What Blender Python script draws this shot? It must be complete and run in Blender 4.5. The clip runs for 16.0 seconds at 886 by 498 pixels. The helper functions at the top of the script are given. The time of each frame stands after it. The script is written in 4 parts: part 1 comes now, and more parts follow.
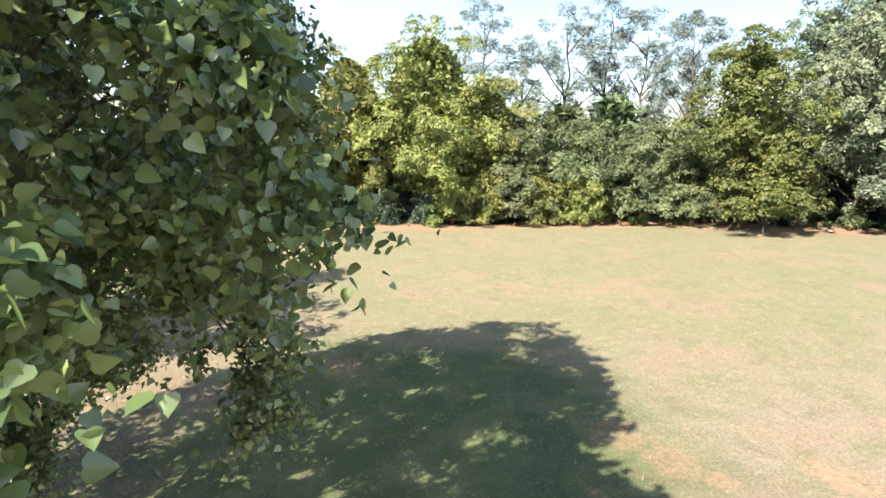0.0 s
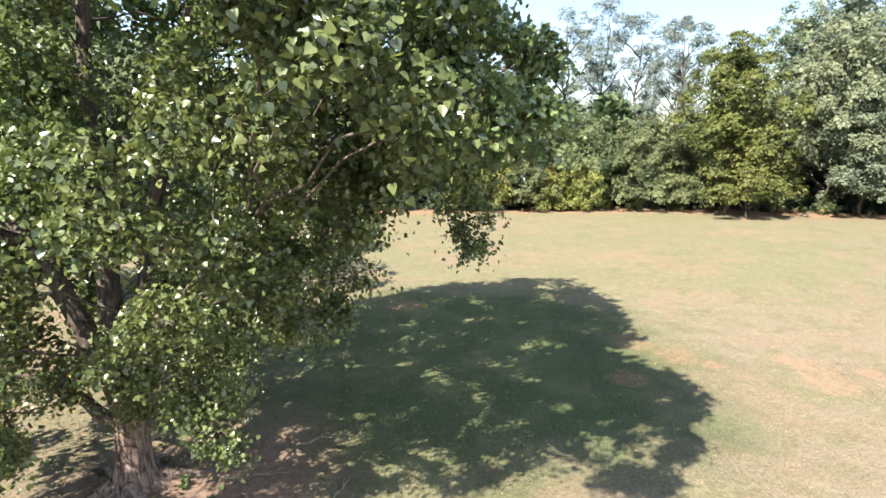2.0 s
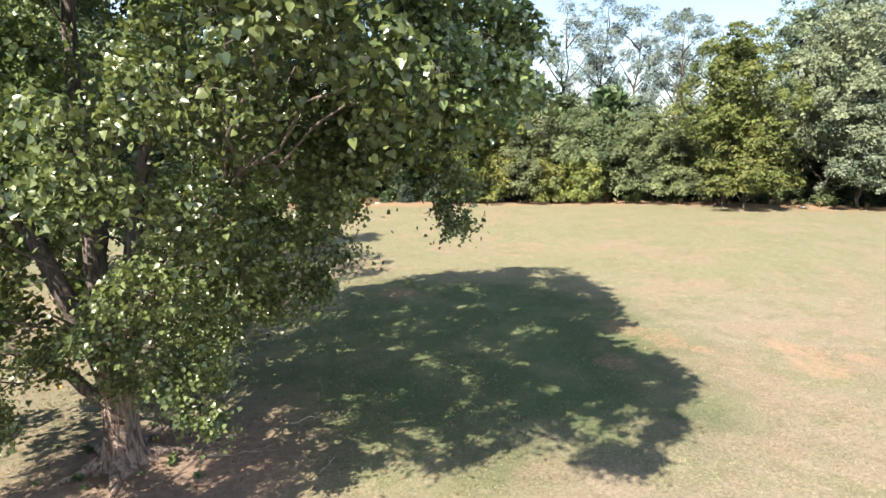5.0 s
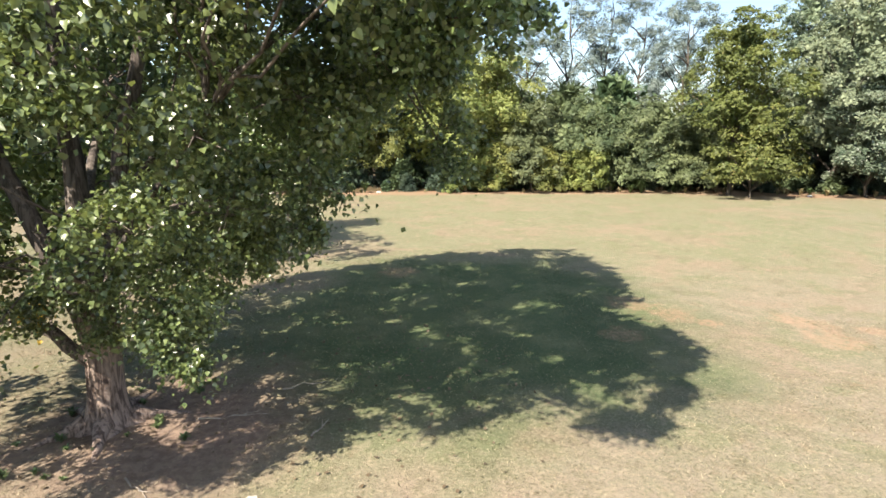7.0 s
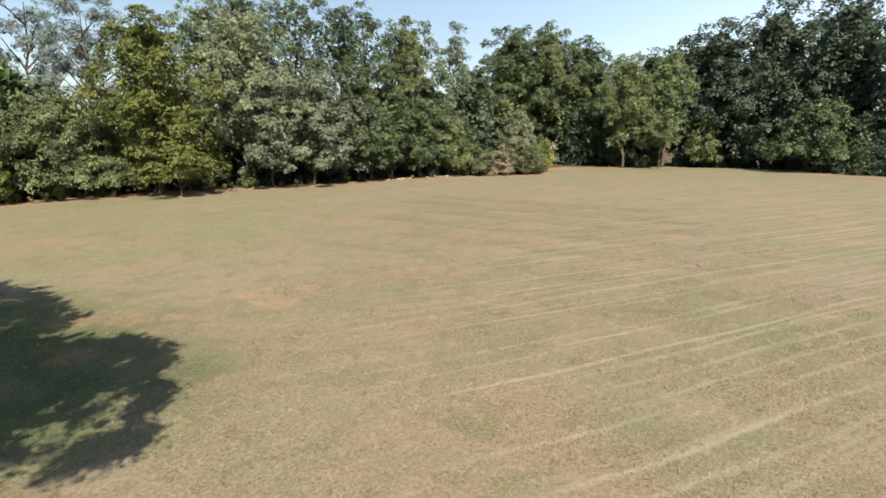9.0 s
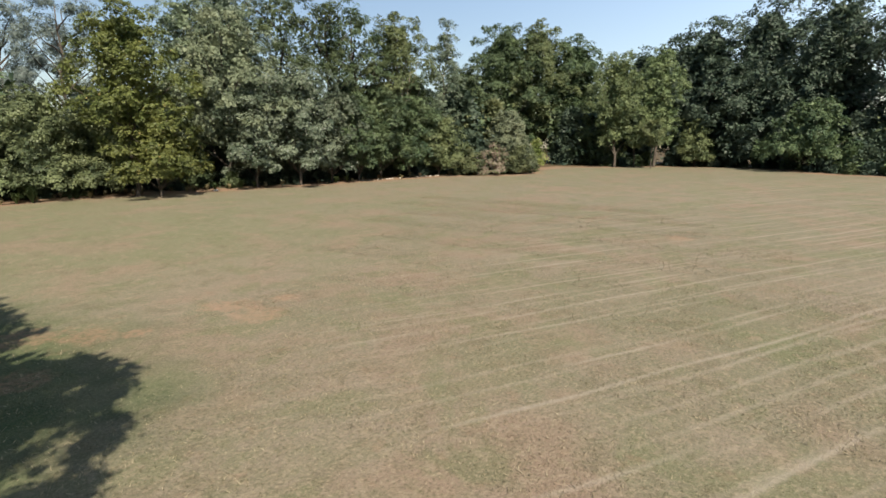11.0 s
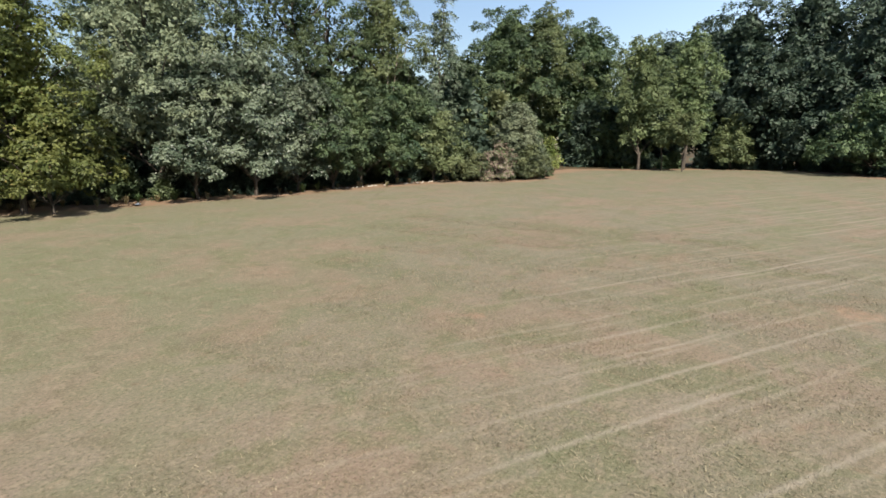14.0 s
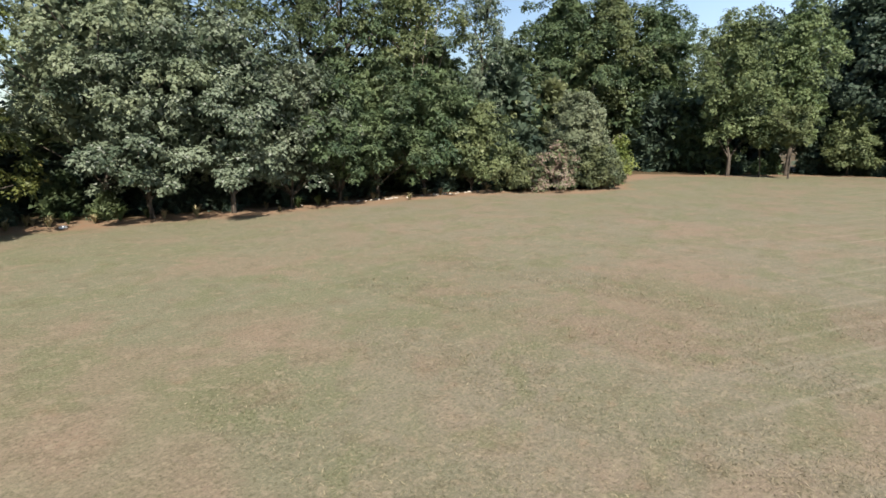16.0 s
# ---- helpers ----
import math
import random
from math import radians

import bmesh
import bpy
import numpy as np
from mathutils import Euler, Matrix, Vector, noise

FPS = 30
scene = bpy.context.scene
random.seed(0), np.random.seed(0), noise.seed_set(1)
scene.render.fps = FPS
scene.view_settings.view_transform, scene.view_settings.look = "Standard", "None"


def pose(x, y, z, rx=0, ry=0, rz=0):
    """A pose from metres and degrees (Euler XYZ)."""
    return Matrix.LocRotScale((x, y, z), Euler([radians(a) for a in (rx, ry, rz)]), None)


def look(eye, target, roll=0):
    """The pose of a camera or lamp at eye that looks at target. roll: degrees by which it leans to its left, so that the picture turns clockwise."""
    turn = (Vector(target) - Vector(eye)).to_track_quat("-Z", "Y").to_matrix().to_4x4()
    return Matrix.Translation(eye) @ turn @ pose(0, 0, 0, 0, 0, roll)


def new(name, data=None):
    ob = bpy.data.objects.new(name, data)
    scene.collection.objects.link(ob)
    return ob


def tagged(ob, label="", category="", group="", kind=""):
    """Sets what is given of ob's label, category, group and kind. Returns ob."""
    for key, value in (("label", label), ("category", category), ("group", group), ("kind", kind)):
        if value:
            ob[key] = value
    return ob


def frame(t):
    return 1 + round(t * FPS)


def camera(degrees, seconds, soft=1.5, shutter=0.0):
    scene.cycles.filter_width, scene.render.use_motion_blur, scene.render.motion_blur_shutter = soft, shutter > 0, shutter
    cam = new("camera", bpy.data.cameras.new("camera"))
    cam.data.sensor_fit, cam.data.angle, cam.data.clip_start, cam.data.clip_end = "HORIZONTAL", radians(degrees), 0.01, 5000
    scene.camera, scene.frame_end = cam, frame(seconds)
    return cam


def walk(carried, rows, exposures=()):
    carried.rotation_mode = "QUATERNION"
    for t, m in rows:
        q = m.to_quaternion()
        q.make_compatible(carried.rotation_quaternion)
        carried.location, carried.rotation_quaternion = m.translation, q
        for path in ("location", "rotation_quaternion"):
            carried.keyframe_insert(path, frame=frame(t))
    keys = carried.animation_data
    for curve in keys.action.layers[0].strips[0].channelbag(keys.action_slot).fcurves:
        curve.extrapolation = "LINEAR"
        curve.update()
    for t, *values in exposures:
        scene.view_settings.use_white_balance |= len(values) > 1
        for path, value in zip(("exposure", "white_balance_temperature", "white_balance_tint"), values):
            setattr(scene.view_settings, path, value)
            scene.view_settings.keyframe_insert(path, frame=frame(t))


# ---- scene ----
cam = camera(78.8, 16.0, 1.6)
METRES, EYE, TILT, LEAN, TURN = 36.0, 8.3, -11.0, 0.0, 0.0
ROWS = [
    (0.0, 0.0, 0.0, 0.0, -0.0, 0.0, -0.0),
    (0.5, -0.0424, -0.0704, -0.0194, 0.02, 0.02, -0.31),
    (1.0, -0.0659, -0.1122, -0.0347, -0.34, 0.1, -0.31),
    (1.5, -0.0733, -0.1282, -0.0438, -0.8, 0.18, -0.25),
    (2.0, -0.0739, -0.1328, -0.0502, -1.23, 0.04, -0.19),
    (2.5, -0.0734, -0.1357, -0.0556, -1.36, -0.12, -0.13),
    (3.0, -0.0716, -0.1373, -0.0579, -1.39, -0.23, -0.11),
    (5.5, -0.0624, -0.1326, -0.0622, -1.0, -0.5, -0.26),
    (6.0, -0.0614, -0.1286, -0.0713, -0.95, -0.55, -0.26),
    (6.5, -0.0611, -0.1236, -0.0844, -0.87, -0.57, -0.31),
    (7.0, -0.0608, -0.1205, -0.0865, -0.77, -0.62, -0.41),
    (7.5, -0.0603, -0.1179, -0.0875, -1.14, -0.64, -0.4),
    (8.0, -0.0597, -0.116, -0.0888, -12.99, -0.73, 1.93),
    (8.5, -0.0592, -0.1142, -0.0921, -38.4, -2.43, 6.49),
    (9.0, -0.0597, -0.1094, -0.0977, -55.82, -4.63, 9.05),
    (9.2, -0.0596, -0.1083, -0.0978, -56.95, -4.8, 9.15),
    (11.5, 0.0047, -0.0616, -0.0909, -57.02, -4.87, 9.18),
    (12.0, 0.0477, -0.0353, -0.0843, -57.08, -4.92, 9.19),
    (12.5, 0.0991, -0.005, -0.0777, -57.19, -4.94, 9.18),
    (13.0, 0.1565, 0.0291, -0.0706, -57.2, -4.95, 9.16),
    (13.5, 0.2196, 0.0642, -0.0651, -57.19, -4.9, 9.18),
    (14.0, 0.2868, 0.1038, -0.0557, -57.21, -5.02, 9.18),
    (14.5, 0.3578, 0.1441, -0.0478, -57.17, -5.04, 9.18),
    (15.0, 0.438, 0.19, -0.0383, -57.11, -5.03, 9.2),
    (15.5, 0.516, 0.2348, -0.0281, -57.02, -5.06, 9.16),
    (15.8, 0.5645, 0.2625, -0.0217, -55.6, -4.85, 9.02),
    (16.0, 0.597, 0.2813, -0.0174, -52.36, -4.38, 8.67),
]
walk(cam, [(t, pose(0, 0, EYE, TILT, LEAN, TURN) @ pose(METRES * x, METRES * y, METRES * z, 90 + pitch, roll, yaw)) for t, x, y, z, yaw, pitch, roll in ROWS],
     exposures=[(0.0, 2.16, 6520, 12), (3.0, 2.06, 6560, 12), (7.5, 1.92, 6520, 10), (9.0, 1.26, 6900, 10), (12.0, 0.98, 6450, 11), (16.0, 1.11, 6300, 10)])

# ---- world and sun ----
SUN_WAY = Vector((0.68, 0.73, -0.98)).normalized()      # the way the sunlight travels
world = bpy.data.worlds.new("sky")
scene.world = world
world.use_nodes = True
wn = world.node_tree.nodes
sky = wn.new("ShaderNodeTexSky")
sky.sky_type, sky.sun_disc = "NISHITA", False
sky.sun_elevation, sky.sun_rotation = radians(44.5), radians(137)
sky.air_density, sky.dust_density, sky.ozone_density = 1.1, 1.0, 1.0
world.node_tree.links.new(sky.outputs[0], wn["Background"].inputs[0])
wn["Background"].inputs[1].default_value = 0.083
sun_lamp = bpy.data.lights.new("sun", "SUN")
sun_lamp.energy, sun_lamp.angle, sun_lamp.color = 5.0, radians(0.53), (1.0, 0.895, 0.765)
sun = new("sun", sun_lamp)
sun.matrix_world = look((0, 0, 60), Vector((0, 0, 60)) + SUN_WAY)


# ---- materials ----
class Nodes:
    """Short hand for a node material."""

    def __init__(self, name):
        self.mat = bpy.data.materials.new(name)
        self.mat.use_nodes = True
        self.tree = self.mat.node_tree
        self.tree.nodes.clear()
        self.out = self.tree.nodes.new("ShaderNodeOutputMaterial")

    def node(self, kind, inputs=(), operation="", use_clamp=False, data_type="", interpolation_type="", attribute_name=""):
        n = self.tree.nodes.new("ShaderNode" + kind)
        if operation:
            n.operation = operation
        if use_clamp:
            n.use_clamp = True
        if data_type:
            n.data_type = data_type
        if interpolation_type:
            n.interpolation_type = interpolation_type
        if attribute_name:
            n.attribute_name = attribute_name
        for k, v in dict(inputs).items():
            self.set(n.inputs[k], v)
        return n

    def set(self, socket, v):
        if isinstance(v, bpy.types.NodeSocket):
            self.tree.links.new(v, socket)
        else:
            socket.default_value = v

    def math(self, op, a, b=0.0, clamp=False):
        n = self.node("Math", {0: a, 1: b}, operation=op, use_clamp=clamp)
        return n.outputs[0]

    def noise(self, scale, detail=3.0, rough=0.55, vector=None, distort=0.0):
        n = self.node("TexNoise", {"Scale": scale, "Detail": detail, "Roughness": rough, "Distortion": distort})
        if vector is not None:
            self.set(n.inputs["Vector"], vector)
        return n.outputs["Fac"]

    def step(self, v, lo, hi, a=0.0, b=1.0):
        n = self.node("MapRange", {"Value": v, "From Min": lo, "From Max": hi, "To Min": a, "To Max": b}, interpolation_type="SMOOTHSTEP")
        return n.outputs[0]

    def mix(self, f, a, b):
        n = self.node("Mix", data_type="RGBA")
        self.set(n.inputs[0], f)
        for sock, v in ((n.inputs[6], a), (n.inputs[7], b)):
            self.set(sock, (*v, 1.0) if isinstance(v, tuple) else v)
        return n.outputs[2]

    def end(self, shader):
        self.tree.links.new(shader, self.out.inputs[0])
        return self.mat


def leaf_material(name, dark, light, odd=None, odd_share=0.03, through_share=0.2, rough=0.55, patch=0.5, spread=0.18, shine=0.25):
    m = Nodes(name)
    geo = m.node("NewGeometry")
    info = m.node("ObjectInfo")
    isl = geo.outputs["Random Per Island"]
    big = m.noise(patch, 2.0, vector=geo.outputs["Position"])
    f = m.math("ADD", m.math("MULTIPLY", isl, spread), m.math("MULTIPLY", m.step(big, 0.3, 0.7), 1.0 - spread))
    col = m.mix(f, dark, light)
    if odd:
        col = m.mix(m.math("GREATER_THAN", m.math("FRACT", m.math("MULTIPLY", isl, 37.0)), 1.0 - odd_share), col, odd)
    hsv = m.node("HueSaturation", {"Color": col, "Hue": m.math("ADD", 0.487, m.math("MULTIPLY", info.outputs["Random"], 0.026)),
                                   "Value": m.math("ADD", 0.85, m.math("MULTIPLY", info.outputs["Random"], 0.3))})
    col = hsv.outputs[0]
    p = m.node("BsdfPrincipled", {"Base Color": col, "Roughness": rough, "Specular IOR Level": shine})
    glow = m.node("HueSaturation", {"Color": col, "Hue": 0.48, "Saturation": 1.15, "Value": 1.25})
    tr = m.node("BsdfTranslucent", {"Color": glow.outputs[0]})
    mx = m.node("MixShader", {0: through_share, 1: p.outputs[0], 2: tr.outputs[0]})
    return m.end(mx.outputs[0])


def bark_material(name, dark, light, scale=9.0):
    m = Nodes(name)
    co = m.node("TexCoord").outputs["Object"]
    mp = m.node("Mapping", {"Vector": co, "Scale": (1.0, 1.0, 0.16)})
    ridge = m.noise(scale, 5.0, 0.65, mp.outputs[0], 0.6)
    big = m.noise(1.3, 3.0, 0.5, co)
    f = m.math("ADD", m.step(ridge, 0.36, 0.62), m.math("MULTIPLY", m.math("SUBTRACT", big, 0.5), 0.7), True)
    bump = m.node("Bump", {"Height": ridge, "Strength": 0.9, "Distance": 0.05})
    p = m.node("BsdfPrincipled", {"Base Color": m.mix(f, dark, light), "Roughness": 0.9, "Normal": bump.outputs[0], "Specular IOR Level": 0.2})
    return m.end(p.outputs[0])


def plain_material(name, a, b, scale, rough=0.85, bump_size=0.01):
    m = Nodes(name)
    co = m.node("TexCoord").outputs["Object"]
    f = m.step(m.noise(scale, 5.0, 0.6, co), 0.3, 0.7)
    bump = m.node("Bump", {"Height": m.noise(scale * 5, 3.0, 0.6, co), "Strength": 0.6, "Distance": bump_size})
    p = m.node("BsdfPrincipled", {"Base Color": m.mix(f, a, b), "Roughness": rough, "Normal": bump.outputs[0]})
    return m.end(p.outputs[0])


MOW = radians(-32)                                       # the way of the mower's tracks


def turf_colour(m, pos):
    """Dry mown grass: straw and green patches, pale lines of clippings along the mower's tracks, bare clay spots."""
    sep = m.node("SeparateXYZ", {0: pos})
    x, y = sep.outputs[0], sep.outputs[1]
    flat = m.node("CombineXYZ", {0: x, 1: y, 2: 0.0}).outputs[0]
    along = m.math("ADD", m.math("MULTIPLY", x, math.cos(MOW)), m.math("MULTIPLY", y, math.sin(MOW)))
    across = m.math("SUBTRACT", m.math("MULTIPLY", y, math.cos(MOW)), m.math("MULTIPLY", x, math.sin(MOW)))
    large = m.noise(0.09, 3.0, 0.55, flat)
    mid = m.noise(0.55, 4.0, 0.6, flat)
    small = m.noise(5.0, 4.0, 0.65, flat)
    fine = m.noise(38.0, 3.0, 0.7, flat)
    lie = m.node("CombineXYZ", {0: m.math("MULTIPLY", along, 0.07), 1: m.math("MULTIPLY", across, 0.9), 2: 0.0}).outputs[0]
    streak = m.noise(1.0, 3.0, 0.6, lie)
    wet = m.step(m.math("ADD", m.math("ADD", m.math("MULTIPLY", large, 0.9), m.math("MULTIPLY", mid, 0.5)), m.math("MULTIPLY", small, 0.35)), 0.72, 1.05)
    col = m.mix(wet, (0.167, 0.139, 0.103), (0.126, 0.122, 0.078))
    col = m.mix(m.math("MULTIPLY", m.math("MULTIPLY", m.step(y, 12.0, 24.0), m.step(x, 58.0, 26.0)), m.math("ADD", 0.56, m.math("MULTIPLY", mid, 0.6))), col, (0.120, 0.126, 0.070))
    col = m.mix(m.math("MULTIPLY", m.step(x, 15.0, 32.0), 0.4), col, (0.128, 0.123, 0.091))
    col = m.mix(m.math("MULTIPLY", m.step(x, 48.0, 84.0), m.math("ADD", 0.45, m.math("MULTIPLY", mid, 0.5))), col, (0.112, 0.120, 0.072))
    for seed, grain, lo, hi, share, tint in ((53.0, 0.14, 0.48, 0.62, 0.5, (0.176, 0.124, 0.092)), (67.0, 0.18, 0.50, 0.62, 0.5, (0.108, 0.120, 0.064)),
                                             (5.0, 0.30, 0.50, 0.64, 0.5, (0.182, 0.128, 0.093)), (17.0, 0.42, 0.50, 0.63, 0.6, (0.099, 0.111, 0.055)),
                                             (29.0, 1.1, 0.52, 0.66, 0.5, (0.097, 0.085, 0.053)), (41.0, 2.6, 0.52, 0.66, 0.5, (0.217, 0.179, 0.125))):
        spot = m.noise(grain, 4.0, 0.62, m.node("VectorMath", {0: flat, 1: (seed * 7.0, seed, 0.0)}, operation="ADD").outputs[0], 0.4)
        col = m.mix(m.math("MULTIPLY", m.step(spot, lo, hi), share), col, tint)
    col = m.mix(m.math("MULTIPLY", m.step(streak, 0.5, 0.72), 0.3), col, (0.116, 0.101, 0.065))
    col = m.mix(m.math("MULTIPLY", m.step(m.noise(1.4, 4.0, 0.65, flat), 0.56, 0.74), 0.45), col, (0.173, 0.114, 0.076))
    col = m.mix(m.math("MULTIPLY", m.step(small, 0.5, 0.7), 0.28), col, (0.084, 0.085, 0.046))
    col = m.mix(m.math("MULTIPLY", m.step(fine, 0.45, 0.75), 0.5), col, (0.236, 0.205, 0.137))
    col = m.mix(m.math("MULTIPLY", m.step(fine, 0.5, 0.25), 0.3), col, (0.068, 0.059, 0.036))
    tuft = m.noise(13.0, 3.0, 0.7, flat)
    col = m.mix(m.math("MULTIPLY", m.step(tuft, 0.52, 0.68), 0.7), col, (0.228, 0.194, 0.129))
    col = m.mix(m.math("MULTIPLY", m.step(tuft, 0.48, 0.32), 0.75), col, (0.080, 0.074, 0.042))
    # greener turf under the poplar's shadow, painted dark to deepen that shade
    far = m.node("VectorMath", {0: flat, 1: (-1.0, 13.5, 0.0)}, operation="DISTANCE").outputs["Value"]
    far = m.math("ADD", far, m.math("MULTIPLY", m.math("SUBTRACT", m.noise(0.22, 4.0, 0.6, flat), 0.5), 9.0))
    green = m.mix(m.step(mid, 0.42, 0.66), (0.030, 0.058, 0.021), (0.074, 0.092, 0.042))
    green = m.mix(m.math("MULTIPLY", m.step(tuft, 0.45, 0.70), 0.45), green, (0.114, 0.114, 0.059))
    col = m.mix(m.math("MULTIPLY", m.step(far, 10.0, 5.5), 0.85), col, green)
    # clippings left in thin lines
    for period, seed, share in ((1.25, 3.0, 0.55), (0.78, 7.0, 0.30), (2.1, 11.0, 0.35)):
        wob = m.math("ADD", across, m.math("MULTIPLY", m.noise(0.10, 2.0, 0.5, m.node("VectorMath", {0: flat, 1: (seed * 9.0, 0.0, 0.0)}, operation="ADD").outputs[0]), 0.9))
        gate = m.step(m.noise(1.0, 2.0, 0.6, m.node("CombineXYZ", {0: m.math("MULTIPLY", along, 0.10), 1: m.math("MULTIPLY", across, 0.45), 2: seed}).outputs[0]), 0.40, 0.62)
        saw = m.math("ABSOLUTE", m.math("SUBTRACT", m.math("FRACT", m.math("DIVIDE", wob, period)), 0.5))
        line = m.math("MULTIPLY", m.step(m.math("ADD", m.math("MULTIPLY", saw, period), m.math("MULTIPLY", small, 0.12)), 0.19, 0.06), gate)
        line = m.math("MULTIPLY", line, m.math("MULTIPLY", m.step(m.math("SUBTRACT", x, y), -3.0, 9.0), m.step(y, 15.0, 3.0)))
        col = m.mix(m.math("MULTIPLY", line, share), col, (0.255, 0.226, 0.176))
    # trodden earth round the great tree
    worn = m.node("VectorMath", {0: flat, 1: (-7.9, 5.8, 0.0)}, operation="DISTANCE").outputs["Value"]
    worn = m.math("ADD", worn, m.math("MULTIPLY", m.math("SUBTRACT", m.noise(0.9, 4.0, 0.65, flat), 0.5), 4.0))
    col = m.mix(m.math("MULTIPLY", m.step(worn, 4.4, 1.4), 0.85), col, m.mix(m.step(small, 0.4, 0.6), (0.125, 0.087, 0.070), (0.179, 0.129, 0.099)))
    # bare clay
    clay = None
    for cx, cy, r in ((4.9, 13.9, 1.2), (5.9, 12.8, 1.2), (6.8, 11.8, 0.6), (9.9, 10.3, 1.1), (10.0, 12.0, 1.0), (-3.9, 18.9, 1.2), (11.6, 11.0, 0.6), (24.1, 10.7, 0.4), (30.0, 1.0, 0.9), (3.6, 11.0, 0.8)):
        d = m.node("VectorMath", {0: flat, 1: (cx, cy, 0.0)}, operation="DISTANCE").outputs["Value"]
        d = m.math("ADD", m.math("DIVIDE", d, r), m.math("MULTIPLY", m.math("SUBTRACT", m.noise(1.1, 4.0, 0.7, flat), 0.5), 2.6))
        k = m.step(d, 1.0, 0.35)
        clay = k if clay is None else m.math("MAXIMUM", clay, k)
    clay = m.math("MULTIPLY", clay, m.step(small, 0.75, 0.35))
    return m.mix(m.math("MULTIPLY", clay, 0.5), col, (0.262, 0.160, 0.105)), small, fine


def ground_material():
    m = Nodes("turf")
    pos = m.node("NewGeometry").outputs["Position"]
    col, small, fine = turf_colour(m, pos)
    wood = m.node("Attribute", attribute_name="wood").outputs["Fac"]
    wob = m.math("ADD", wood, m.math("MULTIPLY", m.math("SUBTRACT", m.noise(0.5, 4.0, 0.65, pos), 0.5), 3.2))
    soil = m.mix(m.step(m.noise(1.7, 4.0, 0.6, pos), 0.4, 0.65), (0.205, 0.128, 0.082), (0.180, 0.136, 0.090))
    col = m.mix(m.math("MULTIPLY", m.step(wob, -3.4, -1.4), 0.9), col, soil)
    litter = m.mix(m.step(m.noise(3.0, 5.0, 0.7, pos), 0.35, 0.65), (0.042, 0.034, 0.019), (0.099, 0.072, 0.038))
    col = m.mix(m.step(wob, 0.3, 1.6), col, litter)
    h = m.math("ADD", m.math("MULTIPLY", small, 1.0), m.math("MULTIPLY", fine, 0.5))
    bump = m.node("Bump", {"Height": h, "Strength": 0.7, "Distance": 0.06})
    p = m.node("BsdfPrincipled", {"Base Color": col, "Roughness": 0.95, "Normal": bump.outputs[0], "Specular IOR Level": 0.12})
    return m.end(p.outputs[0])


def blade_material():
    m = Nodes("grass_blades")
    geo = m.node("NewGeometry")
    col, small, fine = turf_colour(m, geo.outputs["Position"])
    f = geo.outputs["Random Per Island"]
    col = m.mix(m.math("MULTIPLY", f, 0.25), col, (0.198, 0.190, 0.099))
    col = m.mix(m.math("MULTIPLY", m.math("GREATER_THAN", m.math("FRACT", m.math("MULTIPLY", f, 17.0)), 0.8), 0.6), col, (0.357, 0.312, 0.205))
    p = m.node("BsdfPrincipled", {"Base Color": col, "Roughness": 0.7, "Specular IOR Level": 0.2})
    tr = m.node("BsdfTranslucent", {"Color": col})
    return m.end(m.node("MixShader", {0: 0.3, 1: p.outputs[0], 2: tr.outputs[0]}).outputs[0])


TURF = ground_material()
BLADES = blade_material()
POPLAR_BARK = bark_material("poplar_bark", (0.046, 0.033, 0.028), (0.200, 0.154, 0.128), 10.0)
LIMB_BARK = bark_material("poplar_limb_bark", (0.040, 0.034, 0.030), (0.130, 0.110, 0.095), 12.0)
DEAD_WOOD = bark_material("dead_branch_bark", (0.16, 0.13, 0.10), (0.34, 0.29, 0.235), 8.0)
WOOD_BARK = bark_material("grey_bark", (0.030, 0.025, 0.020), (0.106, 0.090, 0.072), 8.0)
POPLAR_LEAF = leaf_material("poplar_leaf", (0.022, 0.046, 0.022), (0.162, 0.208, 0.072), (0.26, 0.28, 0.22), 0.004, 0.30, 0.32, 0.7, 0.75, 0.6)
LEAF = {
    "green": leaf_material("green_leaf", (0.026, 0.047, 0.024), (0.105, 0.141, 0.065)),
    "lime": leaf_material("yellow_green_leaf", (0.061, 0.085, 0.021), (0.217, 0.239, 0.074), (0.198, 0.182, 0.061), 0.015),
    "olive": leaf_material("olive_leaf", (0.044, 0.064, 0.017), (0.140, 0.160, 0.048), (0.185, 0.16, 0.055), 0.01),
    "silver": leaf_material("silver_green_leaf", (0.032, 0.052, 0.031), (0.166, 0.200, 0.134), (0.220, 0.243, 0.200), 0.05),
    "grey": leaf_material("grey_green_leaf", (0.036, 0.053, 0.026), (0.152, 0.180, 0.084)),
    "soft": leaf_material("mid_green_leaf", (0.050, 0.076, 0.033), (0.163, 0.199, 0.090)),
    "dark": leaf_material("dark_leaf", (0.018, 0.034, 0.025), (0.082, 0.115, 0.076)),
    "pale": leaf_material("pale_leaf", (0.095, 0.128, 0.075), (0.215, 0.250, 0.155)),
    # distance haze put into the leaf colour of the far aspens
    "haze": leaf_material("hazed_aspen_leaf", (0.085, 0.114, 0.100), (0.186, 0.226, 0.200)),
    "dry": leaf_material("dry_brush_leaf", (0.19, 0.135, 0.11), (0.31, 0.245, 0.20), (0.114, 0.144, 0.068), 0.4),
}


# ---- mesh helpers ----
def soft(v, k):
    return k * np.log1p(np.exp(np.clip(v / k, -30, 30)))


